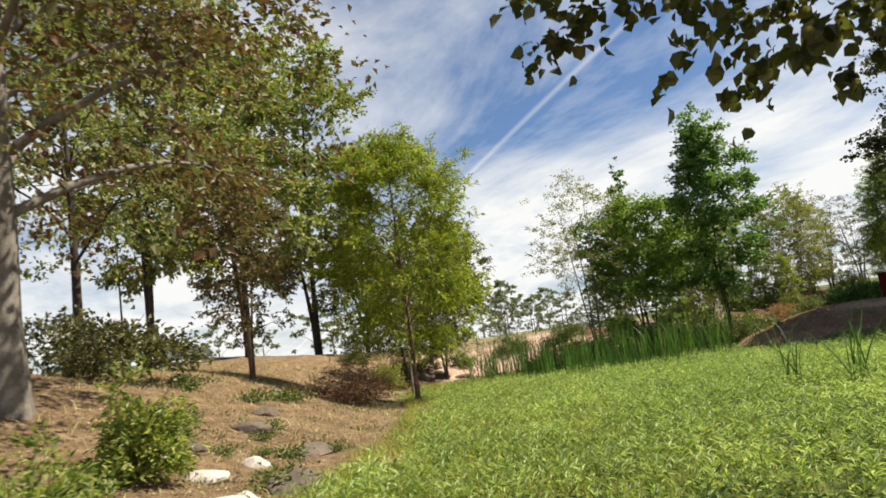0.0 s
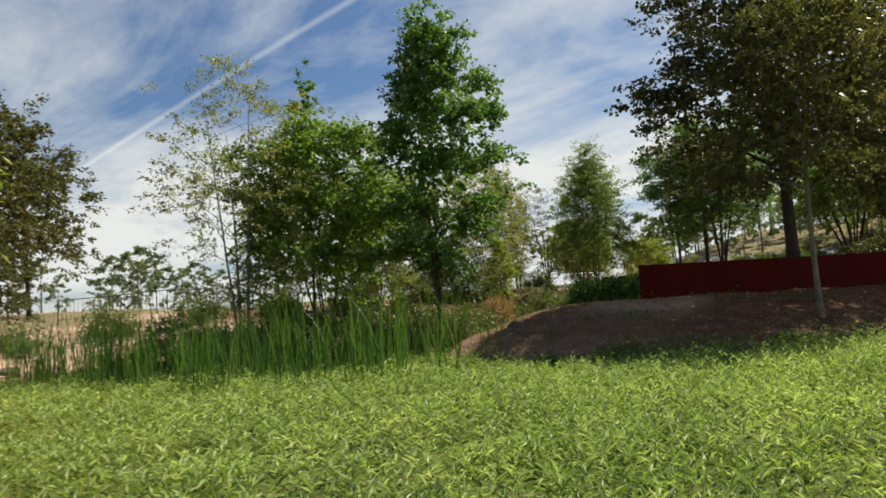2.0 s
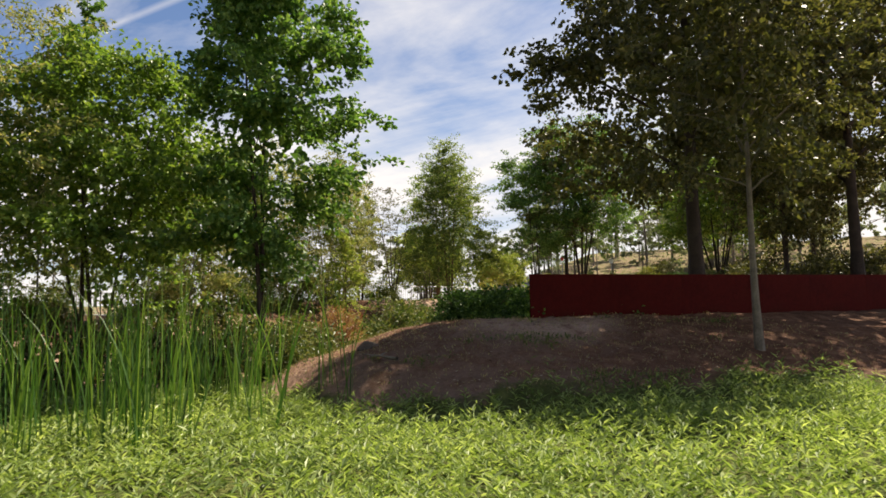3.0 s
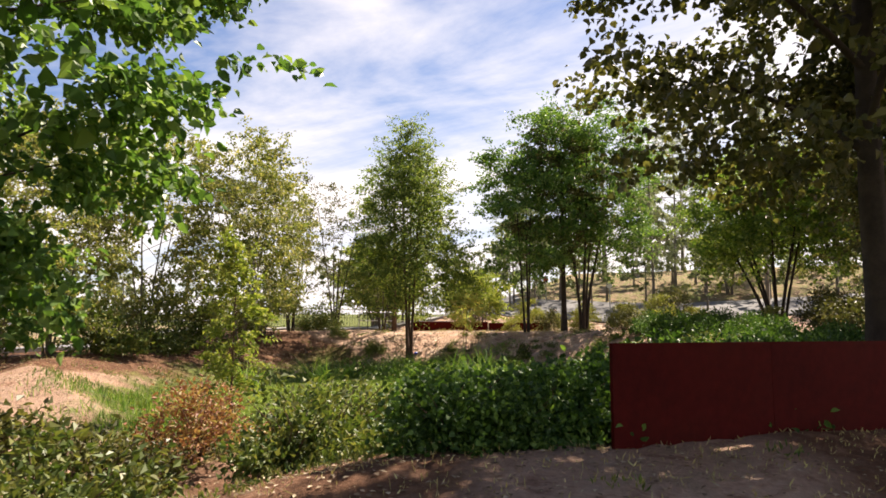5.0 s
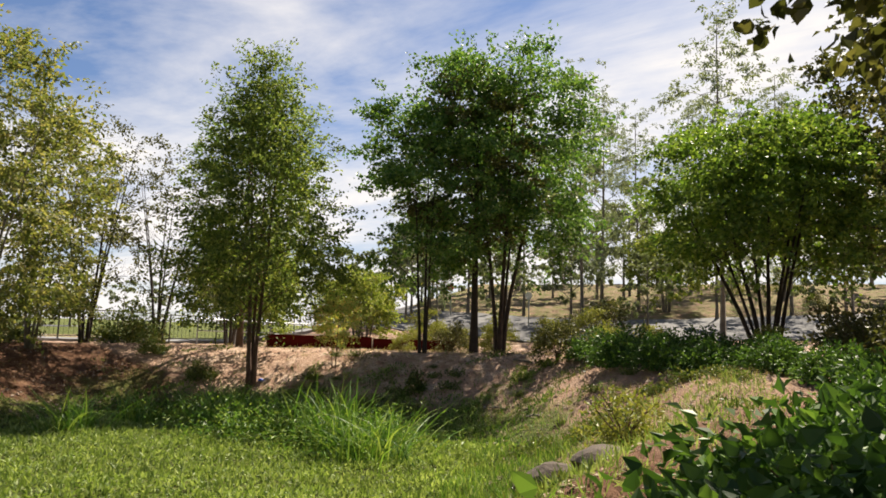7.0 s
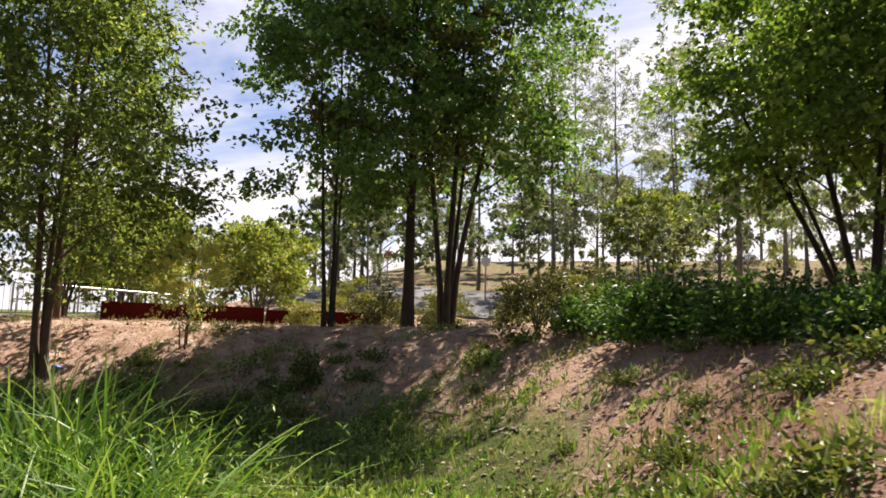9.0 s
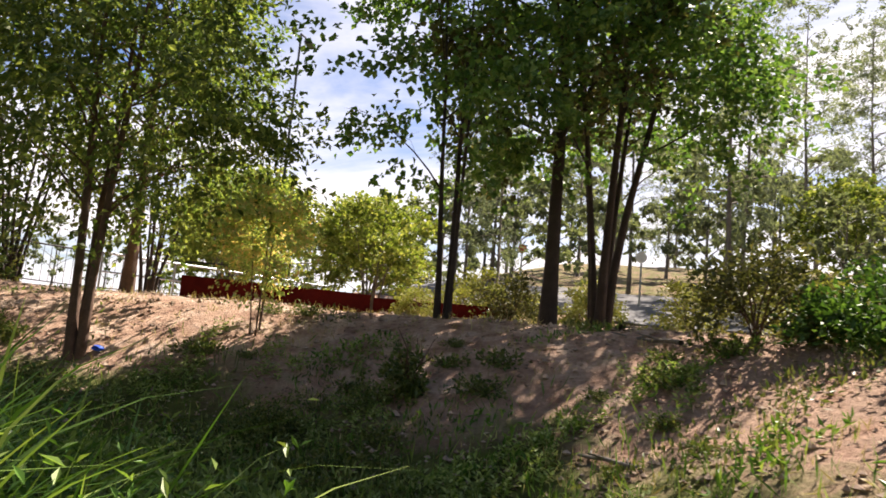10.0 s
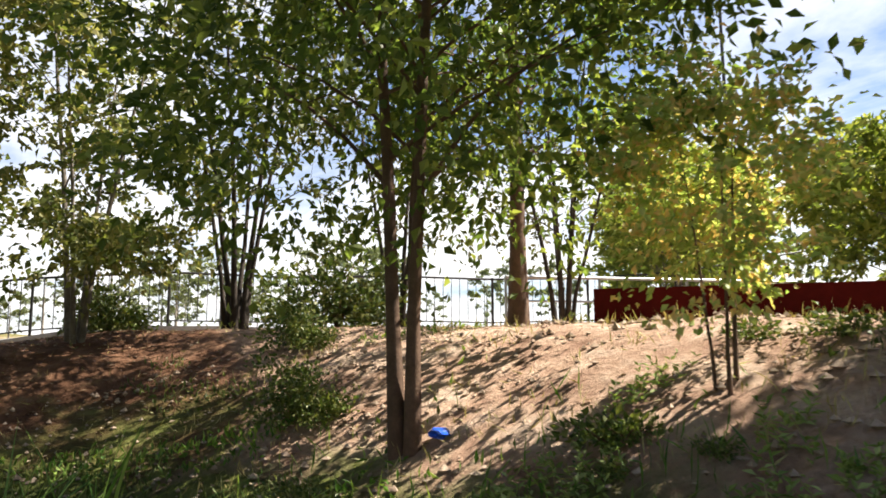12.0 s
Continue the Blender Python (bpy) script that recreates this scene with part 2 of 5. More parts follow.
# ---- building helpers ----
RNG = np.random.default_rng(7)


def mesh_from(name, verts, faces, mats, smooth=True):
    """A mesh from an array of corners and an array of faces, all with the same count of corners."""
    me = bpy.data.meshes.new(name)
    verts, faces = np.asarray(verts, np.float32), np.asarray(faces, np.int32)
    n, k = faces.shape
    me.vertices.add(len(verts))
    me.vertices.foreach_set("co", verts.ravel())
    me.loops.add(n * k)
    me.loops.foreach_set("vertex_index", faces.ravel())
    me.polygons.add(n)
    me.polygons.foreach_set("loop_start", np.arange(0, n * k, k, dtype=np.int32))
    me.polygons.foreach_set("use_smooth", np.full(n, smooth))
    me.update(calc_edges=True)
    me.materials.append(mats)
    return me


def child(name, me, parent, label="", m=None):
    ob = new(name, me)
    ob.parent = parent
    if m is not None:
        ob.matrix_basis = m
    if label:
        tagged(ob, label)
    return ob


def part(name, bm, mat, parent, label="", m=None, smooth=False):
    me = bpy.data.meshes.new(name)
    bm.normal_update()
    bm.to_mesh(me)
    bm.free()
    me.materials.append(mat)
    if smooth:
        me.polygons.foreach_set("use_smooth", [True] * len(me.polygons))
    return child(name, me, parent, label, m)


def box(bm, size, at=(0, 0, 0), turn=0.0, bevel=0.0):
    r = bmesh.ops.create_cube(bm, size=1.0, matrix=Matrix.Translation(at) @ Matrix.Rotation(turn, 4, "Z") @ Matrix.Diagonal((*size, 1)))
    if bevel:
        edges = list({e for v_ in r["verts"] for e in v_.link_edges})
        bmesh.ops.bevel(bm, geom=edges, offset=bevel, segments=2, affect="EDGES")
    return bm


def tubes(runs, sides=6):
    """Corners and faces of tapering round tubes: each run is (points, radii)."""
    V, F, base = [], [], 0
    ring = np.linspace(0, 2 * np.pi, sides, endpoint=False)
    for pts, rad in runs:
        pts, rad = np.asarray(pts, float), np.asarray(rad, float)
        d = np.gradient(pts, axis=0)
        d /= np.linalg.norm(d, axis=1)[:, None] + 1e-9
        ref = np.where(np.abs(d[:, 2:3]) > 0.9, [[1.0, 0, 0]], [[0, 0, 1.0]])
        a = np.cross(d, ref)
        a /= np.linalg.norm(a, axis=1)[:, None] + 1e-9
        b = np.cross(d, a)
        V.append((pts[:, None] + rad[:, None, None] * (np.cos(ring)[None, :, None] * a[:, None] + np.sin(ring)[None, :, None] * b[:, None])).reshape(-1, 3))
        i = np.arange(len(pts) - 1)[:, None] * sides
        j, k = np.arange(sides)[None], (np.arange(sides)[None] + 1) % sides
        F.append(base + np.stack([i + j, i + k, i + sides + k, i + sides + j], -1).reshape(-1, 4))
        base += len(pts) * sides
    return np.concatenate(V), np.concatenate(F)


def leaf_quads(at, axis, length, width, fold=0.25, level=0.0):
    """Folded four-cornered leaves that start at the places and grow along the axes."""
    n = len(at)
    axis = axis / (np.linalg.norm(axis, axis=1)[:, None] + 1e-9)
    side = np.cross(axis, RNG.normal(size=(n, 3)) + np.array((0, 0, level)))
    side /= np.linalg.norm(side, axis=1)[:, None] + 1e-9
    up = np.cross(side, axis)
    L, W = np.broadcast_to(length, n)[:, None], np.broadcast_to(width, n)[:, None]
    mid = at + axis * L * 0.45 + up * W * fold
    V = np.stack([at, mid - side * W * 0.5, at + axis * L - up * L * 0.12, mid + side * W * 0.5], 1).reshape(-1, 3)
    return V, np.arange(4 * n).reshape(n, 4)


def leaf_ovals(at, axis, length, width, fold=0.25, level=0.0):
    """Rounder six-cornered leaves with a drooping tip, for foliage close to the path."""
    n = len(at)
    axis = axis / (np.linalg.norm(axis, axis=1)[:, None] + 1e-9)
    side = np.cross(axis, RNG.normal(size=(n, 3)) + np.array((0, 0, level)))
    side /= np.linalg.norm(side, axis=1)[:, None] + 1e-9
    up = np.cross(side, axis)
    L, W = np.broadcast_to(length, n)[:, None], np.broadcast_to(width, n)[:, None]
    low, high = at + axis * L * 0.28 + up * W * fold * 0.8, at + axis * L * 0.64 + up * W * fold * 0.7
    tip = at + axis * L - up * L * 0.16
    V = np.stack([at, low - side * W * 0.44, high - side * W * 0.46, tip, high + side * W * 0.46, low + side * W * 0.44], 1).reshape(-1, 3)
    return V, np.arange(6 * n).reshape(n, 6)


# ---- the ground: a basin with a wet floor, banks and a level rim ----
FLOOR_WEST = np.array([(-6, -30), (0, 0), (4.8, 9.5), (7.6, 17), (9.5, 24), (12.3, 32.5), (16.5, 33.5), (21, 29), (24, 24), (22.3, 20), (22.6, 16.5), (26, 13.5), (31, 9), (34, 0), (30, -30)], float)
FLOOR_EAST = np.array([(33, 23.5), (31.5, 27), (35, 31), (40, 32.6), (45.2, 33.4), (46.0, 31.2), (46.7, 27.5), (46.4, 25.0), (43.6, 23.2), (39, 22.6)], float)
STEEL_FROM, STEEL_TO = np.array((29.2, 18.4)), np.array((44.0, 6.6))
RIM = 2.75


def smooth01(t):
    t = np.clip(t, 0, 1)
    return t * t * (3 - 2 * t)


def to_segment(P, a, b):
    d = b - a
    k = np.clip(((P - a) @ d) / (d @ d), 0, 1)
    return np.linalg.norm(P - a - k[..., None] * d, axis=-1)


def outside(P, poly):
    """How far outside a plan outline the places lie; 0 within."""
    dist = np.full(P.shape[:-1], 1e9)
    inside = np.zeros(P.shape[:-1], bool)
    for a, b in zip(poly, np.roll(poly, -1, 0)):
        dist = np.minimum(dist, to_segment(P, a, b))
        cross = (a[1] > P[..., 1]) != (b[1] > P[..., 1])
        with np.errstate(divide="ignore", invalid="ignore"):
            x = a[0] + (P[..., 1] - a[1]) / (b[1] - a[1] + 1e-12) * (b[0] - a[0])
        inside ^= cross & (P[..., 0] < x)
    return np.where(inside, 0.0, dist), np.where(inside, dist, 0.0)


def waves(P, scale, seed):
    x, y = P[..., 0] * scale + seed, P[..., 1] * scale - seed
    return (np.sin(x * 1.3 + 2 * np.sin(y * 0.7)) + np.sin(y * 1.7 + 1.5 * np.sin(x * 0.9)) + np.sin((x + y) * 2.3)) / 3


def ground_at(x, y):
    P = np.stack(np.broadcast_arrays(np.asarray(x, float), np.asarray(y, float)), -1)
    west, west_in = outside(P, FLOOR_WEST)
    east, _ = outside(P, FLOOR_EAST)
    h1 = 0.15 + (RIM - 0.15) * smooth01(west / (10.0 + 7.0 * smooth01((P[..., 0] - 12) / 6)))
    h2 = 0.95 + (RIM - 0.95) * smooth01(east / 5.0)
    h = np.minimum(h1, h2)
    h = h - 0.75 * smooth01((47.5 - P[..., 0]) / 7) * smooth01((P[..., 0] - 24) / 10) * smooth01((east - 1.5) / 4) * smooth01((P[..., 1] - 30) / 5)
    d = STEEL_TO - STEEL_FROM
    length = np.linalg.norm(d)
    d = d / length
    mound = 0.15 + 1.5 * (1 - smooth01(to_segment(P, STEEL_FROM - d * 1.5, STEEL_TO + d * 4) / 7.5))
    h = np.maximum(h, mound * smooth01((7.5 - to_segment(P, STEEL_FROM, STEEL_TO)) / 2))
    far = np.maximum(P[..., 0] - 57, 0) * 0.17 * smooth01((44 - P[..., 1]) / 10) + np.maximum(P[..., 0] - 57, 0) * 0.02 + np.maximum(P[..., 1] - 46, 0) * 0.012
    h = h + np.minimum(far, 5.0) + 1.1 * smooth01((P[..., 1] - 30) / 16) * smooth01((12 - P[..., 0]) / 12)
    rough = np.where(west_in > 0.5, 0.03, 0.06)
    return h + rough * waves(P, 1.1, 3.0) + 0.03 * waves(P, 3.4, 1.0)


def axis_steps(lo, hi, step):
    out = step * 1.5 * 1.22 ** np.arange(26)
    return np.concatenate([(lo - np.cumsum(out))[::-1], np.arange(lo, hi, step), hi + np.cumsum(out)])


def build_ground():
    xs, ys = axis_steps(-12, 66, 0.33), axis_steps(-12, 52, 0.33)
    X, Y = np.meshgrid(xs, ys, indexing="ij")
    P = np.stack([X, Y], -1)
    V = np.stack([X, Y, ground_at(X, Y)], -1).reshape(-1, 3)
    nx, ny = len(xs), len(ys)
    i = (np.arange(nx - 1)[:, None] * ny + np.arange(ny - 1)[None]).ravel()
    me = mesh_from("ground", V, np.stack([i, i + ny, i + ny + 1, i + 1], 1), GROUND)
    west, west_in = outside(P, FLOOR_WEST)
    east, east_in = outside(P, FLOOR_EAST)
    edge = 1.1 * waves(P, 0.55, 3.0) + 0.5 * waves(P, 1.6, 8.0)
    meadow = np.maximum(1 - (west - west_in + edge) / 1.6, 1.28 - (east - east_in + 0.6 * edge) / 2.6)
    far = smooth01((Y - 41.5) / 3) + smooth01((X - 62) / 4)
    meadow = np.maximum(meadow, far * 0.52)
    north_west = smooth01((14 - X + (Y - 20) * 0.12) / 4) * smooth01(west / 1.0)
    # sunlit patch painted in: mulch is left off, so the paler soil shows
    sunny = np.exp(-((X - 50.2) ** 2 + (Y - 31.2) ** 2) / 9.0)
    # slope mulch is brown-red soil plus painted shade of the fanned maple
    slope = np.exp(-((X - 43) ** 2 / 30 + (Y - 20.5) ** 2 / 5))
    # dark brown soil, with the bank's shade painted in as extra mulch
    north_bank_soil_shade = smooth01((Y - 32.5) / 1.5) * smooth01((49 - X) / 2) * smooth01((X - 24) / 4) * smooth01(east / 0.8) * (Y < 44)
    # dappled sun on top of the mound, painted as paler and drier ground
    mound_top_sun = np.exp(-((X - 28.9) ** 2 / 7 + (Y - 17.9) ** 2 / 3.5))
    dry = np.maximum.reduce([north_west * 0.75, sunny * 0.1, slope * 0.2, mound_top_sun * 0.42])
    # less mulch between y 22.5 and 29.6 paints fill light into the deep shade
    mulch = np.maximum((1.1 - to_segment(P, STEEL_FROM, STEEL_TO) / 12) * (1 - mound_top_sun), smooth01(east / 1.5) * (1 - smooth01((east - 7) / 3)) * (0.42 - 0.15 * smooth01((29.6 - Y) / 2) * smooth01((Y - 22.5) / 2)))
    mulch = np.maximum(mulch, north_bank_soil_shade * 0.95) * (1 - 1.0 * sunny)
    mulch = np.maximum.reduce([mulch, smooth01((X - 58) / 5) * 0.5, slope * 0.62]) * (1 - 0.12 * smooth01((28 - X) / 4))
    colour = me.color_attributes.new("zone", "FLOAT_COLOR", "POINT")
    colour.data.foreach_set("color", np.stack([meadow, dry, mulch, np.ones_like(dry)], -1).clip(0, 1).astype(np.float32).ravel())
    return tagged(new("ground", me), "basin ground with green floor, tan dry banks, brown mulch and painted sun and shade patches", "ground", kind="structure")


build_ground()


def drape(name, mat, centre, width, label, category, lift=0.05, thick=0.08):
    """A strip of paving that lies along a line on the ground, with an edge that goes into it."""
    pts = np.array(centre, float)
    seg = np.concatenate([[0], np.cumsum(np.linalg.norm(np.diff(pts, axis=0), axis=1))])
    s = np.arange(0, seg[-1], 1.0)
    line = np.stack([np.interp(s, seg, pts[:, 0]), np.interp(s, seg, pts[:, 1])], -1)
    d = np.gradient(line, axis=0)
    d /= np.linalg.norm(d, axis=1)[:, None]
    nrm = np.stack([-d[:, 1], d[:, 0]], -1)
    cross = np.linspace(-width / 2, width / 2, 7)
    g = line[:, None] + nrm[:, None] * cross[None, :, None]
    z = ground_at(g[..., 0], g[..., 1]) + lift
    top = np.concatenate([g, z[..., None]], -1)
    left, right = top[:, :1].copy(), top[:, -1:].copy()
    left[..., 2] -= thick + 0.5
    right[..., 2] -= thick + 0.5
    grid = np.concatenate([left, top, right], 1)
    n, k = grid.shape[:2]
    i = (np.arange(n - 1)[:, None] * k + np.arange(k - 1)[None]).ravel()
    me = mesh_from(name, grid.reshape(-1, 3), np.stack([i, i + 1, i + k + 1, i + k], 1), mat, False)
    return tagged(new(name, me), label, category, kind="structure")


drape("pavement", CONCRETE, [(30, 44.0), (43, 42.6), (50.3, 42.0), (56.7, 39.8), (62.6, 37.5)], 2.3, "grey concrete walkway under the black railing", "pavement", 0.14)
drape("road", ASPHALT, [(-40, 62), (-6, 52), (8, 58), (40, 70), (90, 84)], 9.0, "grey asphalt parking lane beyond the bank", "road")
drape("road", ASPHALT, [(72, -10), (66, 10), (62, 24), (66, 36), (84, 46)], 6.0, "grey asphalt lane behind the trees", "road")


# ---- rusted steel retaining walls ----
def steel_wall(name, line, z_top, z_bottom, thick, label, cap=0.0):
    wall = tagged(new(name), label, "wall", kind="structure")
    for (x0, y0), (x1, y1) in zip(line, line[1:]):
        L, turn = math.hypot(x1 - x0, y1 - y0), math.atan2(y1 - y0, x1 - x0)
        n = max(1, round(L / 2.4))
        for i in range(n):
            k = (i + 0.5) / n
            bm = box(bmesh.new(), (L / n - 0.002, thick, z_top - z_bottom), (0, 0, 0), 0, 0.002)
            part("steel_panel", bm, CORTEN, wall, "", pose(x0 + k * (x1 - x0), y0 + k * (y1 - y0), (z_top + z_bottom) / 2, 0, 0, math.degrees(turn)))
    return wall


steel_wall("wall_mound", [tuple(STEEL_FROM), tuple(STEEL_TO)], 2.76, 1.2, 0.05, "dark red rusted steel retaining wall on the mound")
steel_wall("wall_terrace", [(51.75, 33.3), (54.3, 30.45)], 3.22, 2.2, 0.04, "dark red rusted steel terrace wall above the dry bank")
steel_wall("wall_terrace_low", [(54.34, 30.4), (55.0, 27.5)], 3.17, 2.2, 0.04, "lower dark red rusted steel terrace wall behind shrubs")


# ---- trees and shrubs ----
PROFILES = {
    "oval": lambda u_: np.sqrt(np.clip(1 - (2 * u_ - 0.9) ** 2 / 1.25, 0, 1)),
    "cone": lambda u_: np.clip(1.05 - u_, 0, 1) ** 0.72 * np.clip(u_ * 5 + 0.45, 0, 1),
    "spread": lambda u_: np.sqrt(np.clip(1 - (u_ - 0.35) ** 2 / 0.46, 0, 1)),
    "vase": lambda u_: np.clip(np.minimum(u_ * 2.2 + 0.3, (1.05 - u_) * 2.0), 0, 1),
    "column": lambda u_: np.clip(np.minimum(u_ * 5 + 0.35, (1.02 - u_) * 2.4), 0, 1),
}


def make_tree(label, height, crown, clear, leaf_mat, bark, stems=1, trunk=0.12, leaves=14000, leaf=0.11, slim=0.55, shape="oval", lean=0.06, droop=0.0, gaps=0.35, clumps=0, spread=0.35, seed=0, kind_name="tree", limb_rise=0.5, limbs=26, sides=6, reach_to=None, low_heavy=0.0, core=0, core_leaf=0.26, bough=0.0, leaf_maker=leaf_quads):
    """A tree with tapered stems, limbs that grow out of them and leaves gathered round the twigs."""
    rng = np.random.default_rng(seed + 100)
    tree = tagged(new(kind_name), label, "tree")
    prof = PROFILES[shape]
    stem_runs, limb_runs, tips, ends = [], [], [], []
    n_limbs = max(7, int(limbs / stems))
    for s in range(stems):
        a0 = 2 * np.pi * (s + rng.uniform(-0.2, 0.2)) / stems
        out = np.array((math.cos(a0), math.sin(a0), 0))
        base = out * (0.05 + 0.016 * stems) * (0 if stems == 1 else 0.4 if stems == 2 else 1) * rng.uniform(0.5, 1.3)
        reach = (crown * spread * rng.uniform(0.6, 1.1)) if stems > 1 else 0.0
        k = np.linspace(0, 1, 9)
        tall = height * (0.94 if stems == 1 else rng.uniform(0.74, 0.92))
        path = base + out * reach * (k ** 1.2)[:, None] + np.array((0, 0, 1.0)) * (k * tall)[:, None]
        path[:, :2] += np.cumsum(rng.normal(size=(9, 2)), 0) * lean * height / 40
        path[0, 2] = -0.25
        r0 = trunk * (1 if stems == 1 else rng.uniform(0.6, 1.0))
        rad = r0 * (1 - 0.86 * k) + r0 * 0.35 * np.exp(-k * 30)
        stem_runs.append((path, rad))
        for i in range(n_limbs):
            h = clear * 0.9 + (tall - clear * 0.9) * ((i + rng.uniform(0, 0.9)) / n_limbs) ** 0.9
            q = h / tall
            start = np.array([np.interp(q, k, path[:, c]) for c in range(3)])
            u_ = np.clip((h - clear) / (height - clear), 0.02, 0.98)
            a = a0 + i * 2.4 + rng.uniform(-0.5, 0.5)
            far = crown * prof(np.array(min(1.0, u_ + 0.1))) * rng.uniform(0.65, 1.08)
            target = np.array((math.cos(a) * far, math.sin(a) * far, min(height * 0.98, h + far * limb_rise * rng.uniform(0.5, 1.3) - droop * far)))
            kk = np.linspace(0, 1, 6)[:, None]
            mid = (start + target) / 2 + np.array((0, 0, 0.18 * far)) + rng.normal(size=3) * 0.08 * far
            limb = (1 - kk) ** 2 * start + 2 * kk * (1 - kk) * mid + kk ** 2 * target
            r = r0 * (1 - 0.8 * q) * 0.42
            limb_runs.append((limb, np.linspace(r, r * 0.15, 6)))
            for j in range(3):
                w = rng.uniform(0.35, 0.95)
                p0 = np.array([np.interp(w, kk[:, 0], limb[:, c]) for c in range(3)])
                side = rng.normal(size=3) * (1, 1, 0.5)
                side /= np.linalg.norm(side)
                p1 = p0 + side * far * rng.uniform(0.18, 0.42) + np.array((0, 0, (0.1 - droop * 0.4) * far))
                limb_runs.append((np.stack([p0, (p0 + p1) / 2 + rng.normal(size=3) * 0.03 * far, p1]), np.array((r * 0.3, r * 0.2, r * 0.06))))
                tips += [p1, (p0 + p1) / 2]
            tips += [target, limb[4], limb[3]]
            ends.append(limb[4])
    def one_sided(pts):
        """Longer boughs to one side, shorter ones away from it."""
        if reach_to is None:
            return pts
        way_ = np.array((math.cos(radians(reach_to)), math.sin(radians(reach_to)), 0))
        d_ = pts @ way_
        return pts + way_ * (d_ * np.where(d_ > 0, 0.42, -0.32))[..., None]

    limb_runs = [(one_sided(p), r) for p, r in limb_runs]
    V, F = tubes(stem_runs + limb_runs, sides)
    child("trunk", mesh_from("trunk", V, F, bark), tree)
    # leafy sprays: rows of leaves along short drooping twigs
    tips = np.array(tips)
    extra = clumps or int(len(tips) * 0.9)
    u_ = rng.uniform(0, 1, extra)
    a, rr = rng.uniform(0, 2 * np.pi, extra), np.sqrt(rng.uniform(0.1, 0.95, extra)) * crown * prof(u_)
    fill = np.stack([np.cos(a) * rr, np.sin(a) * rr, clear + u_ * (height - clear)], -1)
    centres = np.concatenate([tips, fill])
    centres = centres[rng.uniform(size=len(centres)) > gaps * 0.5]
    per = 26
    n = leaves // per
    weight = rng.uniform(0.2, 1.8, len(centres)) * (1 + low_heavy * np.exp(-np.maximum(centres[:, 2] - clear, 0) / 2.2))
    root = centres[rng.choice(len(centres), n, p=weight / weight.sum())]
    root = root + rng.normal(size=(n, 3)) * (crown * 0.07 + 0.05)
    if bough:
        # leafy boughs: flattened mounds of sprays round the ends of the limbs
        ends = np.array(ends)
        size_of = crown * rng.uniform(0.2, 0.36, len(ends))
        pick = rng.integers(0, len(ends), n)
        d_ = rng.normal(size=(n, 3))
        d_ /= np.linalg.norm(d_, axis=1)[:, None]
        d_[:, 2] = np.where(rng.uniform(size=n) < 0.8, np.abs(d_[:, 2]), d_[:, 2])
        mound_ = ends[pick] + d_ * (size_of[pick] * rng.uniform(0.55, 1.0, n))[:, None] * np.array((1.0, 1.0, 0.5))
        root = np.where((rng.uniform(size=n) < bough)[:, None], mound_, root)
    root[:, 2] = np.maximum(root[:, 2], clear * 0.8)
    root = one_sided(root)
    middle = np.array((0, 0, clear + 0.4 * (height - clear)))
    out = (root - middle) / (np.linalg.norm(root - middle, axis=1)[:, None] + 0.1)
    way = out * (1.0, 1.0, 0.5) + rng.normal(size=(n, 3)) * (0.55, 0.55, 0.3) + np.array((0, 0, 0.12 - droop))
    way /= np.linalg.norm(way, axis=1)[:, None]
    reach = (crown * 0.15 + 0.22) * rng.uniform(0.6, 1.4, n)
    k = rng.uniform(0, 1, (n, per)) ** 0.85
    flatten = np.array((1.0, 1.0, 0.5))
    spot = root[:, None] + way[:, None] * (k * reach[:, None])[..., None] + rng.normal(size=(n, per, 3)) * (0.17 * reach[:, None, None]) * flatten
    spot[..., 2] -= (0.22 + droop) * (k ** 2) * reach[:, None]
    at = spot.reshape(-1, 3)
    leaves = len(at)
    axis = rng.normal(size=(leaves, 3)) * 0.7 + np.repeat(way, per, 0) * 0.8 + np.array((0, 0, -0.3 - 1.2 * droop))
    L = leaf * rng.uniform(0.6, 1.35, leaves)
    if core:
        # the thick of the crown, where leaves lie over one another
        u_ = rng.uniform(0.06, 0.86, core)
        a, rr = rng.uniform(0, 2 * np.pi, core), np.sqrt(rng.uniform(0.0, 0.72, core)) * crown * 0.86 * prof(u_)
        inner = np.stack([np.cos(a) * rr, np.sin(a) * rr, clear + 0.25 + u_ * (height - clear)], -1)
        near_ = np.array(ends)[rng.integers(0, len(ends), core)] if len(ends) else inner
        inner = one_sided(inner * 0.65 + near_ * 0.35)
        at, axis = np.concatenate([at, inner]), np.concatenate([axis, rng.normal(size=(core, 3)) + np.array((0, 0, -0.5))])
        L = np.concatenate([L, core_leaf * rng.uniform(0.7, 1.3, core)])
    V, F = leaf_maker(at, axis, L, L * slim, 0.25, 1.0)
    child("crown", mesh_from("crown", V, F, leaf_mat, False), tree)
    return tree


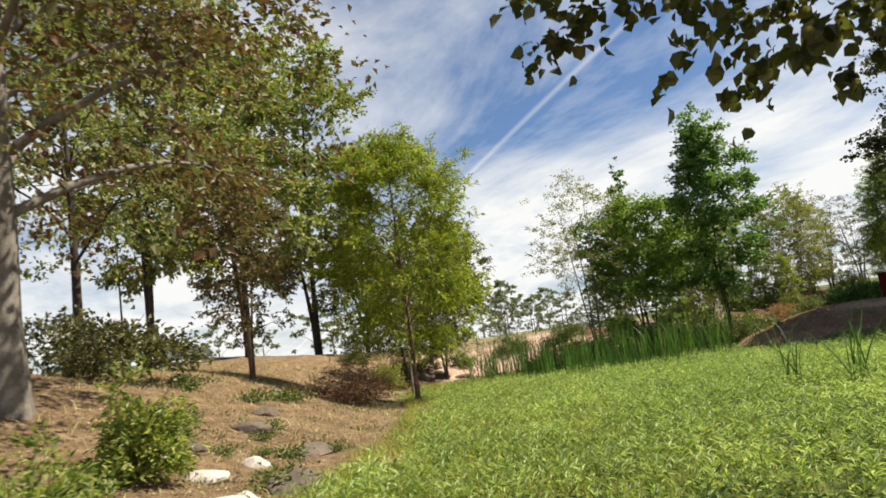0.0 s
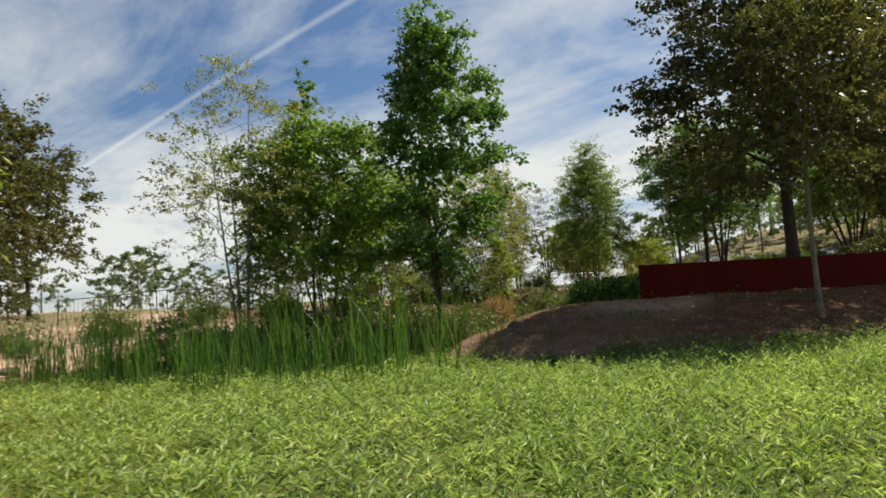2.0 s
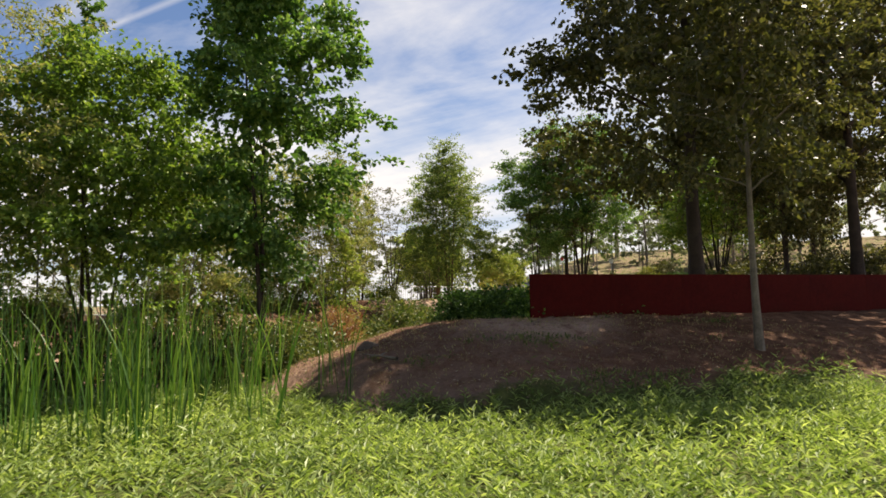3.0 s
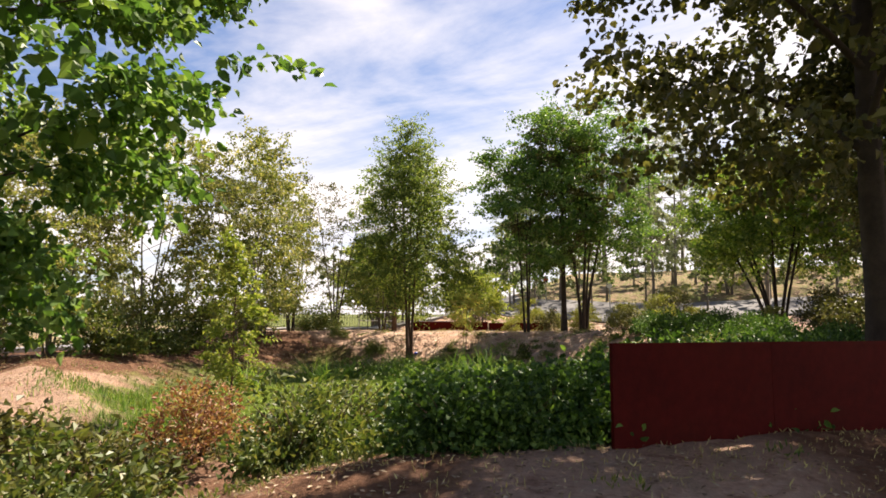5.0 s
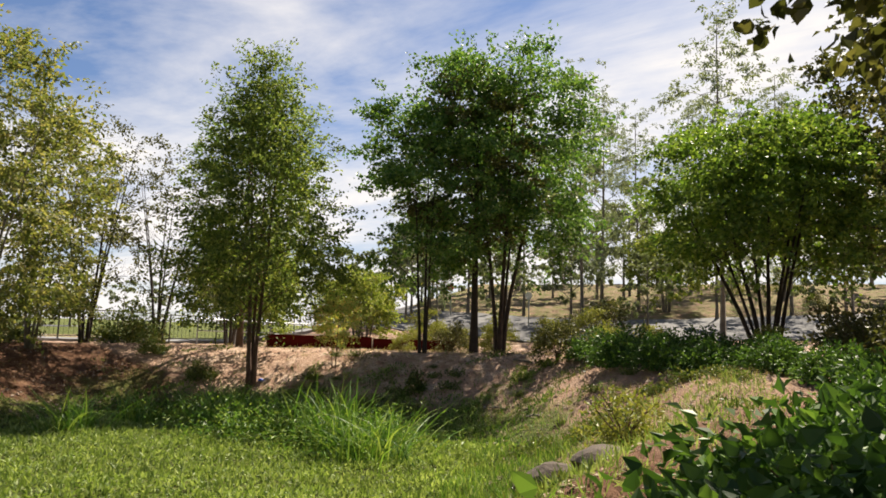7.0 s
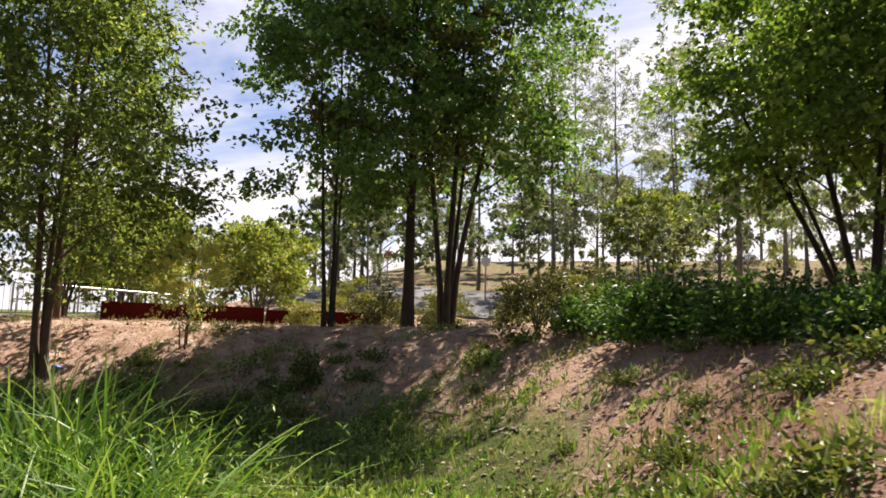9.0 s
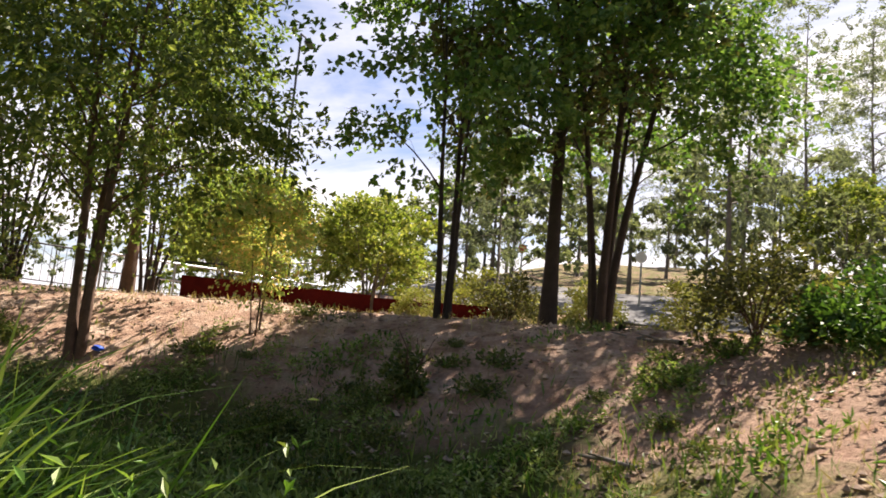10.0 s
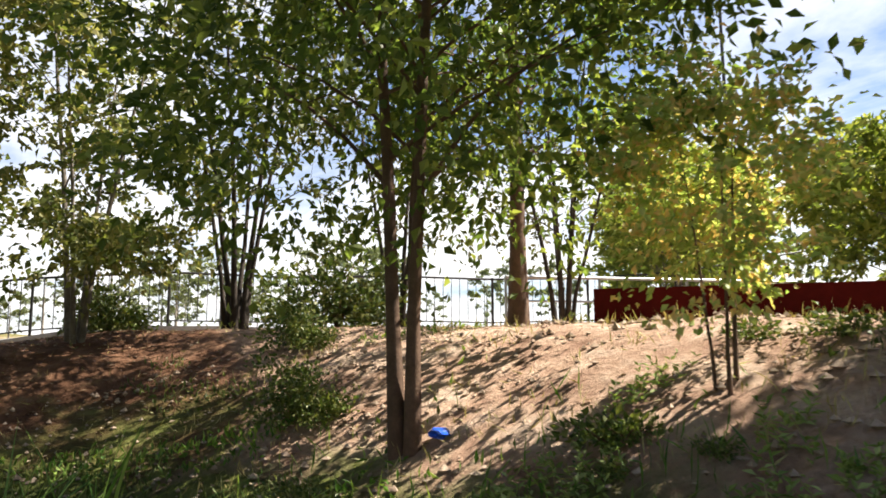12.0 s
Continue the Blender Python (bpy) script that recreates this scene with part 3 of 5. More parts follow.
def make_shrub(label, size, leaf_mat, leaves=4000, leaf=0.07, slim=0.6, seed=0, flat=0.0, stems=9, bark=None, kind_name="shrub", solid=0.5, group="", leaf_maker=leaf_quads):
    """A shrub of several bent stems with leaves over its outline and within. size: half width x, half width y, height."""
    rng = np.random.default_rng(seed + 500)
    shrub = tagged(new(kind_name), label, "shrub", group)
    sx, sy, h = size
    runs = []
    for i in range(stems):
        a = 2 * np.pi * i / stems + rng.uniform(-0.3, 0.3)
        tip = np.array((math.cos(a) * sx * 0.7, math.sin(a) * sy * 0.7, h * rng.uniform(0.55, 0.9)))
        k = np.linspace(0, 1, 5)[:, None]
        run = k * tip * np.array((1, 1, 0)) * k + np.array((0, 0, 1)) * (k * (tip[2] + 0.1) - 0.1)
        runs.append((run + rng.normal(size=(5, 3)) * 0.02, np.linspace(0.018, 0.005, 5)))
    V, F = tubes(runs, 5)
    child("stem", mesh_from("stem", V, F, bark or BARK_BROWN), shrub)
    n = max(14, int(leaves / 55))
    d = rng.normal(size=(n, 3))
    d /= np.linalg.norm(d, axis=1)[:, None]
    d[:, 2] = np.abs(d[:, 2]) * 0.9 + 0.02
    r = rng.uniform(solid, 1.0, n) * (1 + 0.14 * np.sin(d[:, 0] * 5 + seed) + 0.1 * rng.normal(size=n))
    centres = d * r[:, None] * np.array((sx, sy, h * 0.92)) + np.array((0, 0, h * 0.06))
    pick = rng.integers(0, n, leaves)
    at = centres[pick] + rng.normal(size=(leaves, 3)) * (0.13 * (sx + sy) / 2 + 0.04) * (1, 1, 0.6)
    at[:, 2] = np.maximum(at[:, 2], 0.02)
    axis = rng.normal(size=(leaves, 3)) * 0.8 + at / np.array((sx, sy, h)) * (1, 1, 0.6) + np.array((0, 0, -0.1))
    L = leaf * rng.uniform(0.6, 1.3, leaves)
    V, F = leaf_maker(at, axis, L, L * slim)
    child("foliage", mesh_from("foliage", V, F, leaf_mat, False), shrub)
    return shrub


def stand(ob, x, y, turn=0.0, scale=1.0, sink=0.0):
    """Sets a thing upright on the ground."""
    ob.matrix_basis = Matrix.LocRotScale((x, y, float(ground_at(x, y)) - sink), Euler((0, 0, radians(turn))), (scale, scale, scale))
    return ob


def again(ob, x, y, turn=0.0, scale=1.0, sink=0.0, label=""):
    c = copy_thing(ob, Matrix.Identity(4))
    stand(c, x, y, turn, scale, sink)
    return tagged(c, label)

# ---- trees by the wet meadow ----
stand(make_tree("slender young willow with bright narrow leaves on the meadow edge", 10.4, 2.9, 2.3, LEAF_WILLOW, BARK_BROWN, 1, 0.1, 34000, 0.22, 0.23, "oval", 0.06, 0.1, 0.3, seed=1, kind_name="willow_tree", bough=0.3, core=500), 8.2, 21.3)
stand(make_tree("small dark young tree on the tan bank", 8.5, 1.7, 1.8, LEAF_RUSSET, BARK_BROWN, 2, 0.07, 11000, 0.14, 0.5, "column", seed=2, kind_name="young_tree", core=400), 2.3, 21.4)
poplar = stand(make_tree("tall light green poplar with a straight pale trunk", 25, 5.4, 5.0, LEAF_POPLAR, BARK_DARK, 2, 0.26, 17000, 0.36, 0.62, "oval", gaps=0.5, seed=3, kind_name="poplar_tree", bough=0.45, core=700, core_leaf=0.5), 8.7, 46.4)
again(poplar, 3.5, 40, 70, 0.95)
again(poplar, -1.5, 34, 140, 0.9)
old = stand(make_tree("old russet-leaved tree with a thick furrowed trunk", 13.5, 5.8, 3.4, LEAF_RUSSET, BARK_GREY, 1, 0.34, 26000, 0.17, 0.65, "spread", seed=4, gaps=0.4, kind_name="old_tree", bough=0.4, core=900, core_leaf=0.3), -2.6, 9.0)
stand(make_tree("olive-green tree with a dark straight trunk on the west bank", 14, 4.6, 4.2, LEAF_POPLAR, BARK_DARK, 1, 0.2, 18000, 0.18, 0.6, "spread", gaps=0.5, seed=26, kind_name="bank_tree", bough=0.4), -3.2, 22)
stand(make_tree("large-leaved maple overhanging the meadow", 7.4, 2.7, 3.75, LEAF_DARK, BARK_DARK, 1, 0.12, 16000, 0.13, 0.9, "spread", seed=5, kind_name="maple_tree", bough=0.4, leaf_maker=leaf_ovals), 5.5, -2.0)

# ---- trees behind the cattails ----
stand(make_tree("airy birch with thin twigs behind the cattails", 10.4, 2.8, 1.6, LEAF_BIRCH, BARK_GREY, 4, 0.07, 8500, 0.13, 0.42, "oval", gaps=0.6, seed=6, kind_name="birch_tree", limbs=36), 20.8, 28.6)
stand(make_tree("slim dead stem wrapped in dark ivy above the maple", 11.4, 0.4, 6.8, LEAF_MAPLE, BARK_DARK, 1, 0.07, 1800, 0.13, 0.75, "column", seed=28, kind_name="ivy_stem", limbs=10), 24.6, 29.8)
stand(make_tree("broad green maple behind the cattails", 8.3, 3.4, 1.7, LEAF_FRESH, BARK_DARK, 5, 0.06, 30000, 0.14, 0.78, "spread", gaps=0.15, seed=7, spread=0.6, kind_name="maple_tree", bough=0.6, core=1600), 24.4, 28.8)
stand(make_tree("tall green tree with layered leafy boughs behind the cattails", 12.3, 2.3, 2.8, LEAF_MAPLE, BARK_DARK, 2, 0.08, 26000, 0.14, 0.66, "vase", seed=8, kind_name="hornbeam_tree", bough=0.5, core=700, reach_to=-60, leaf_maker=leaf_ovals), 25.8, 24.2)
row = stand(make_tree("dark rounded tree beside the far railing", 10.5, 3.6, 2.4, LEAF_DARK, BARK_DARK, 2, 0.14, 10000, 0.22, 0.6, "spread", seed=9, kind_name="roadside_tree", bough=0.4, core=400, core_leaf=0.4), 16.2, 43)
again(row, 19.5, 46.5, 90, 0.85)
again(row, 11.8, 34.6, 200, 0.62, label="dark bushy tree on the bank behind the willow")
again(row, 11.6, 43.0, 150, 0.8)
again(row, 14.4, 35.6, 20, 0.58, label="dark bushy tree on the bank behind the willow")

# ---- trees on the mound ----
big = stand(make_tree("large dark tree with a stout trunk behind the steel wall", 15, 3.6, 4.2, LEAF_DARK, BARK_DARK, 1, 0.25, 38000, 0.145, 0.8, "spread", gaps=0.1, reach_to=155, low_heavy=2.2, seed=10, kind_name="shade_tree", bough=0.35, core=1400, core_leaf=0.3, leaf_maker=leaf_ovals), 34.9, 15.4)
shade = stand(make_tree("large dark tree with a stout trunk among the mound shrubs", 15, 4.4, 4.6, LEAF_DARK, BARK_DARK, 1, 0.25, 13000, 0.24, 0.75, "spread", gaps=0.1, low_heavy=1.0, seed=27, kind_name="shade_tree", bough=0.4, core=700, core_leaf=0.4), 41.5, 11.2, 80, 0.95)
stand(make_tree("slim pale-trunked tree in front of the steel wall", 9.0, 2.6, 3.6, LEAF_DARK, BARK_GREY, 1, 0.09, 10000, 0.15, 0.66, "oval", seed=11, kind_name="young_tree", bough=0.4, core=700), 29.6, 13.2)
again(shade, 47.5, 8.0, 200, 0.85)
stand(make_tree("dense dark tree among the shrubs of the mound", 10.5, 2.7, 1.9, LEAF_DARK, BARK_DARK, 2, 0.14, 26000, 0.125, 0.78, "oval", gaps=0.1, seed=25, kind_name="shade_tree", bough=0.5, core=1200), 43.6, 13.6)

# ---- trees round the far basin ----
conical = stand(make_tree("tall conical grey-green tree on the bank", 10.8, 3.0, 2.2, LEAF_CONIFER, BARK_BROWN, 3, 0.095, 37000, 0.12, 0.55, "cone", gaps=0.0, low_heavy=1.2, seed=12, spread=0.16, kind_name="conical_tree", limbs=60, bough=0.12, core=700, core_leaf=0.18), 48.25, 31.5, 40, 0.93)
birch = stand(make_tree("many-stemmed birch with yellowing leaves above the bank", 8.6, 2.7, 1.3, LEAF_BIRCH, BARK_GREY, 4, 0.06, 15500, 0.13, 0.66, "oval", gaps=0.5, low_heavy=2.0, seed=13, spread=0.6, kind_name="birch_tree", bough=0.3), 42.8, 36.0)
again(birch, 40.0, 38.0, 80, 1.0)
again(birch, 46.0, 37.6, 150, 0.85)
again(birch, 36.0, 37.5, 220, 0.9)
again(birch, 33.0, 35.5, 20, 0.8)
alder = stand(make_tree("dark many-stemmed alder at the railing", 7.5, 2.4, 2.0, LEAF_DARK, BARK_DARK, 6, 0.06, 3000, 0.12, 0.6, "oval", seed=14, gaps=0.9, spread=0.6, kind_name="alder_tree", bough=0.4), 48.3, 37.9)
stand(make_tree("straight-trunked tree with light green leaves beside the terrace wall", 8.2, 2.2, 2.3, LEAF_FRESH, BARK_BROWN, 1, 0.12, 8000, 0.14, 0.42, "oval", seed=29, kind_name="bank_tree", bough=0.4), 51.0, 33.9)
again(alder, 50.8, 37.2, 160, 0.9)
again(alder, 53.4, 36.0, 260, 0.9)
stand(make_tree("small maple turning gold and orange on the dry bank", 2.1, 0.66, 0.7, LEAF_GOLD, BARK_BROWN, 3, 0.02, 6200, 0.065, 0.6, "vase", seed=15, gaps=0.5, spread=0.25, kind_name="young_maple", bough=0.45), 49.6, 29.5)
stand(make_tree("many-stemmed green maple in front of the terrace", 10.6, 3.3, 2.9, LEAF_MAPLE, BARK_DARK, 5, 0.09, 25000, 0.12, 0.8, "oval", gaps=0.7, seed=16, spread=0.55, kind_name="maple_tree", bough=0.6, core=500), 53.6, 25.4)
stand(make_tree("twin-stemmed dark maple on the bank", 8.8, 2.65, 2.25, LEAF_MAPLE, BARK_DARK, 3, 0.065, 16000, 0.12, 0.8, "oval", gaps=0.6, seed=17, spread=0.12, kind_name="maple_tree", bough=0.6), 51.4, 27.3)
stand(make_tree("straight dark tree beside the many-stemmed maple", 9.6, 2.4, 3.2, LEAF_DARK, BARK_DARK, 1, 0.14, 12000, 0.125, 0.75, "oval", seed=18, kind_name="shade_tree", bough=0.5), 52.8, 26.1)
stand(make_tree("low spreading maple with fanned stems among clipped shrubs", 6.4, 2.7, 2.2, LEAF_FRESH, BARK_DARK, 8, 0.075, 28000, 0.115, 0.78, "spread", gaps=0.1, seed=19, spread=0.75, kind_name="maple_tree", bough=0.6, core=900), 51.3, 17.3, 0, 1.06)
again(shade, 53.4, 13.0, 50, 0.66, label="dark spreading tree above the hedge")
lime = stand(make_tree("bushy lime-green tree behind the terrace wall", 3.4, 1.7, 0.6, LEAF_LIME, BARK_GREY, 5, 0.06, 7500, 0.135, 0.64, "spread", seed=20, spread=0.4, kind_name="small_tree", bough=0.5, core=300, core_leaf=0.2), 56.2, 31.6, 0, 0.85)
again(lime, 58.6, 33.2, 90, 0.9)
for x, y, k in ((58.5, 38.5, 0.9), (61.5, 40.5, 1.3), (64.0, 43.0, 1.7)):
    again(lime, x, y, x * 33, k, label="leafy green tree beyond the railing")
again(lime, 69, 20.4, 30, 1.15, label="round yellow-green tree beyond the hedge")


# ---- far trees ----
# these trees look hazy only through their greyed leaf colour
far_round = stand(make_tree("rounded hazy tree in the distance", 11, 4.2, 2.0, LEAF_FAR_HAZE, BARK_GREY, 1, 0.25, 1400, 0.54, 0.6, "spread", seed=22, gaps=0.6, kind_name="distant_tree", limbs=9, sides=3, bough=0.6), 60, 128)
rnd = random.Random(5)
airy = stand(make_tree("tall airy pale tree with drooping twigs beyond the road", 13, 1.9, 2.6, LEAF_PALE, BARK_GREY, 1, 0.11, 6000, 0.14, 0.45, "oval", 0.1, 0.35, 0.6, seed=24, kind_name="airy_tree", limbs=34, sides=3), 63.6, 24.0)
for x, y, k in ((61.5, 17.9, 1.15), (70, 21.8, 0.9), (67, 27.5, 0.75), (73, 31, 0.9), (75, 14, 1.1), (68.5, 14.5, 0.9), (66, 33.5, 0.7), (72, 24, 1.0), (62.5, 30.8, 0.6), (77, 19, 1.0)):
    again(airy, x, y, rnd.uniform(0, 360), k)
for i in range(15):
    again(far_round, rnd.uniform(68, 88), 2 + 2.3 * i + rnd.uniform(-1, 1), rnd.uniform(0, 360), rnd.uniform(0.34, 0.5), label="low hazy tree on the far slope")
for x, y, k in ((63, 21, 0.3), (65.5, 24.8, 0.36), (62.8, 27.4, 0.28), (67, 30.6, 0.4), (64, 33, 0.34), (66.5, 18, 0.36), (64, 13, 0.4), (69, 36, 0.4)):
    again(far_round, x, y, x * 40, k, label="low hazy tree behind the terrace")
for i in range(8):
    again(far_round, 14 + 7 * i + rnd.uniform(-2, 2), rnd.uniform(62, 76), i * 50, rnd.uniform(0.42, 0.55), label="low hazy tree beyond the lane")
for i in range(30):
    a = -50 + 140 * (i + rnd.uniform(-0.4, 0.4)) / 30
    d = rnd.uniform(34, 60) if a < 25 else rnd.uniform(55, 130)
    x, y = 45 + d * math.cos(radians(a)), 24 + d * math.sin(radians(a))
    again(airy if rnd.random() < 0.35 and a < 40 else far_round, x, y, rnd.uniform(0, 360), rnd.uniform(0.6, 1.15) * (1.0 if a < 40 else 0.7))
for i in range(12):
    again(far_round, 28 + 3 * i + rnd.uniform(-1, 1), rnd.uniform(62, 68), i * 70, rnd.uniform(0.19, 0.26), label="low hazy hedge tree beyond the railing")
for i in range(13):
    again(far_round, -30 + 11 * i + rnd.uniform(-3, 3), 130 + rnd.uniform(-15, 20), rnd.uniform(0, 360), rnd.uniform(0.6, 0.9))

# ---- shrubs and hedges ----
hedge = make_shrub("dense glossy green shrub in the mound hedge", (1.3, 1.2, 1.35), LEAF_HEDGE, 4600, 0.125, 0.64, seed=1, kind_name="hedge_shrub", group="hedge on the mound", leaf_maker=leaf_ovals)
hedge_far = make_shrub("dense glossy green shrub in the mound hedge", (1.3, 1.2, 1.35), LEAF_HEDGE, 3800, 0.14, 0.55, seed=15, kind_name="hedge_shrub", group="hedge on the mound")
rnd = random.Random(3)
HEDGE = []
for x, edge in ((28.9, 20.7), (29.9, 20.4), (30.9, 20.0), (31.9, 19.7), (32.9, 19.5), (33.9, 19.2), (34.9, 19.0), (36.0, 18.6), (37.1, 18.2), (38.2, 17.9)):
    wall_y = 18.4 - (x - 29.2) * 0.797
    rows_ = max(2, min(3, int((edge - wall_y) / 1.0)) if x < 33.5 else 2)
    HEDGE += [(x + rnd.uniform(-0.2, 0.2), edge - 0.6 - 1.05 * i + rnd.uniform(-0.2, 0.2)) for i in range(rows_)]
HEDGE += [(39.8, 15.6), (40.2, 17.0), (41.6, 16.0), (42.8, 17.2), (44.2, 17.9), (44.9, 19.0), (46.4, 19.9), (46.2, 17.9), (47.9, 20.8), (49.6, 21.6), (48.8, 18.9), (50.6, 19.8)]
for i, (x, y) in enumerate(HEDGE):
    top = np.interp(x, (29, 33, 36, 44, 50), (2.55, 2.66, 2.85, 3.25, 3.75)) + rnd.uniform(-0.1, 0.1)
    s = min(0.9, max(0.5, (top - float(ground_at(x, y))) / 1.4))
    off = (x - 29.2) * 0.623 + (y - 18.4) * 0.782
    if off < 1.5 * s:
        x, y = x + 0.623 * (1.5 * s - off), y + 0.782 * (1.5 * s - off)
    source, turn = (hedge, i * 77) if x < 34.5 else (hedge_far, i * 77)
    again(source, x, y, turn, s)
for source in (hedge, hedge_far):
    for piece in (*source.children, source):
        bpy.data.objects.remove(piece)
ball = make_shrub("clipped round yellow-green shrub", (0.6, 0.6, 0.95), LEAF_YELLOW, 1800, 0.075, 0.62, seed=2, solid=0.85, kind_name="clipped_shrub", group="clipped shrubs")
for i, (x, y, s) in enumerate([(52.0, 21.6, 1.0), (53.2, 20.4, 1.1), (49.4, 17.4, 1.0), (53.1, 28.7, 0.6), (56.6, 29.6, 0.95), (57.4, 28.0, 0.9), (58.8, 29.4, 0.9), (56.6, 26.4, 1.0), (57.9, 24.4, 1.2), (59.4, 26.8, 1.1), (60.6, 23.2, 1.3), (60.4, 30.6, 1.2), (57.2, 22.2, 1.1)]):
    (stand(ball, x, y, 0, s) if i == 0 else again(ball, x, y, i * 50, s))
dark_ball = stand(make_shrub("clipped round dark green shrub", (0.65, 0.65, 1.05), LEAF_DARK, 2300, 0.075, 0.6, seed=3, solid=0.8, kind_name="clipped_shrub"), 54.3, 27.3)
again(dark_ball, 50.0, 22.8, 40, 1.1)
again(dark_ball, 47.0, 15.8, 70, 1.2)
stand(make_shrub("reddish half-dead shrub on the mound", (1.0, 1.0, 1.3), LEAF_RED, 2600, 0.09, 0.5, seed=4, solid=0.3), 30.0, 25.0)
green = stand(make_shrub("loose green shrub at the mound edge", (1.1, 1.0, 1.3), LEAF_SHRUB, 2600, 0.11, 0.6, seed=5, solid=0.3), 29.6, 22.3)
again(green, 27.0, 24.2, 80, 1.2)
again(green, 25.6, 23.4, 120, 0.9)
stand(make_shrub("brownish low shrub in the meadow", (0.9, 0.8, 0.8), LEAF_RUSSET, 2200, 0.08, 0.6, seed=6, solid=0.3), 34.0, 23.8)
stand(make_tree("slender sapling with yellow-green leaves", 3.8, 0.6, 0.5, LEAF_LIME, BARK_BROWN, 1, 0.035, 4000, 0.095, 0.6, "column", seed=23, kind_name="sapling"), 33.0, 27.2)
stand(make_shrub("low yellowish shrub beside a boulder", (0.55, 0.55, 0.9), LEAF_YELLOW, 1500, 0.07, 0.5, seed=7, solid=0.3), 38.7, 20.1)
stand(make_shrub("dead brown shrub under the willow", (2.0, 1.3, 1.15), LEAF_PURPLE, 9000, 0.1, 0.35, seed=8, solid=0.1), 5.2, 19.6)
near = stand(make_shrub("leafy drooping green shrub on the bank", (0.65, 0.65, 1.45), LEAF_LIME, 3600, 0.12, 0.4, seed=9, solid=0.4), -0.4, 6.0)
again(near, -1.0, 2.8, 90, 0.75)
again(near, -0.4, 2.2, 30, 0.6)
again(near, -0.7, 1.1, 200, 0.7)
again(near, -1.5, 1.9, 140, 0.8)
again(near, 0.1, 1.0, 260, 0.5)
dk = stand(make_shrub("dark green shrub under the old tree", (1.8, 1.6, 1.9), LEAF_DARK, 2100, 0.17, 0.62, seed=10, solid=0.5), -1.6, 15.0)
again(dk, -3.0, 19.0, 50, 1.0)
# dark shrubs added to stand in for deep shade under the trees
for x, y, k in ((20.6, 26.6, 0.6), (24.2, 25.2, 0.75), (25.6, 25.8, 0.7), (28.2, 24.9, 0.6), (18.2, 30.2, 0.6), (12.2, 36.6, 0.55), (13.8, 37.2, 0.6), (9.6, 38.2, 0.6), (23.6, 28.2, 1.1), (25.6, 27.2, 1.1), (21.8, 29.4, 1.1), (27.6, 26.8, 0.9), (20.2, 30.8, 1.0)):
    again(dk, x, y, x * 90, k, label="dark shrub added for undergrowth and tree shade behind the cattails")
stand(make_shrub("yellow-green shrub on the bank below the railing", (0.9, 0.9, 2.0), LEAF_YELLOW, 3000, 0.12, 0.5, seed=11, solid=0.3), 9.9, 32.0)
again(dark_ball, 11.0, 45.0, 0, 1.3, label="round dark bush beside the lane")
again(green, 47.9, 33.0, 20, 0.5, label="small pale green shrub at the foot of the bank")
again(green, 46.5, 39.0, 50, 0.7)
again(green, 49.9, 37.6, 90, 1.1)

for i, (x, y, k) in enumerate([(17, 39.6, 1.0), (21, 40.2, 1.2), (25, 39.4, 1.1), (29, 38.8, 1.2), (31.5, 36.6, 1.0), (34.5, 38.6, 1.1)]):
    again(green, x, y, i * 65, k, label="loose green shrub below the railing")

rnd = random.Random(9)
for i in range(16):
    x, y = rnd.uniform(59, 84), rnd.uniform(-4, 42)
    again(ball if i % 3 else dark_ball, x, y, i * 31, rnd.uniform(0.7, 1.5), label="shrub on the far grassy slope")
stand(make_shrub("dark narrow shrub at the foot of the maple bank", (0.3, 0.3, 0.85), LEAF_SHRUB, 900, 0.08, 0.6, seed=14, solid=0.05), 48.8, 26.45)
again(green, 48.6, 35.4, 10, 0.5, label="dark shrub on the shaded bank")
again(green, 47.7, 27.6, 130, 0.4, label="small green shrub among the weeds of the bank")
again(green, 47.3, 30.9, 70, 0.35, label="small pale green shrub at the foot of the bank")
again(green, 28.7, 22.2, 200, 0.85, label="loose dark green shrub beside the hedge")
again(green, 31.0, 22.7, 250, 0.8, label="loose dark green shrub beside the hedge")

weed = make_shrub("flat leafy green weed on the bare bank", (0.4, 0.4, 0.17), LEAF_SHRUB, 340, 0.075, 0.6, seed=12, stems=5, solid=0.1, kind_name="leafy_weed", group="leafy weeds on the bank")
for i in range(64):
    x, y = (rnd.uniform(41.0, 47.5), rnd.uniform(18.6, 22.0)) if i < 26 else (rnd.uniform(46.6, 50.5), rnd.uniform(23, 30))
    (stand(weed, x, y, 0, 0.7) if i == 0 else again(weed, x, y, i * 65, rnd.uniform(0.4, 0.95)))

for i in range(18):
    x, y = rnd.uniform(-1.2, 3.6), rnd.uniform(3.5, 18)
    if x < 0.5 * y - 1.2:
        again(weed, x, y, i * 47, rnd.uniform(0.6, 1.4), label="flat leafy green weed on the west bank")

for i, (x, y, k) in enumerate([(39.5, 13.4, 0.7), (42.0, 12.6, 0.8), (44.6, 10.6, 0.9), (46.0, 14.8, 0.8), (49.5, 12.0, 1.0), (51.0, 15.0, 0.9), (54.5, 9.5, 1.1), (56.0, 13.0, 1.0)]):
    again(dk, x, y, i * 55, k, label="dark green shrub behind the steel wall")
for i, (x, y, k) in enumerate([(37.0, 36.0, 1.3), (39.4, 36.8, 1.1), (41.4, 37.4, 1.2)]):
    again(green, x, y, i * 71, k, label="loose green shrub under the birches")

# ---- railing along the walkway ----
FENCE = [(20, 44.0), (43, 41.5), (50, 40.9), (56.2, 38.7), (62, 36.4)]


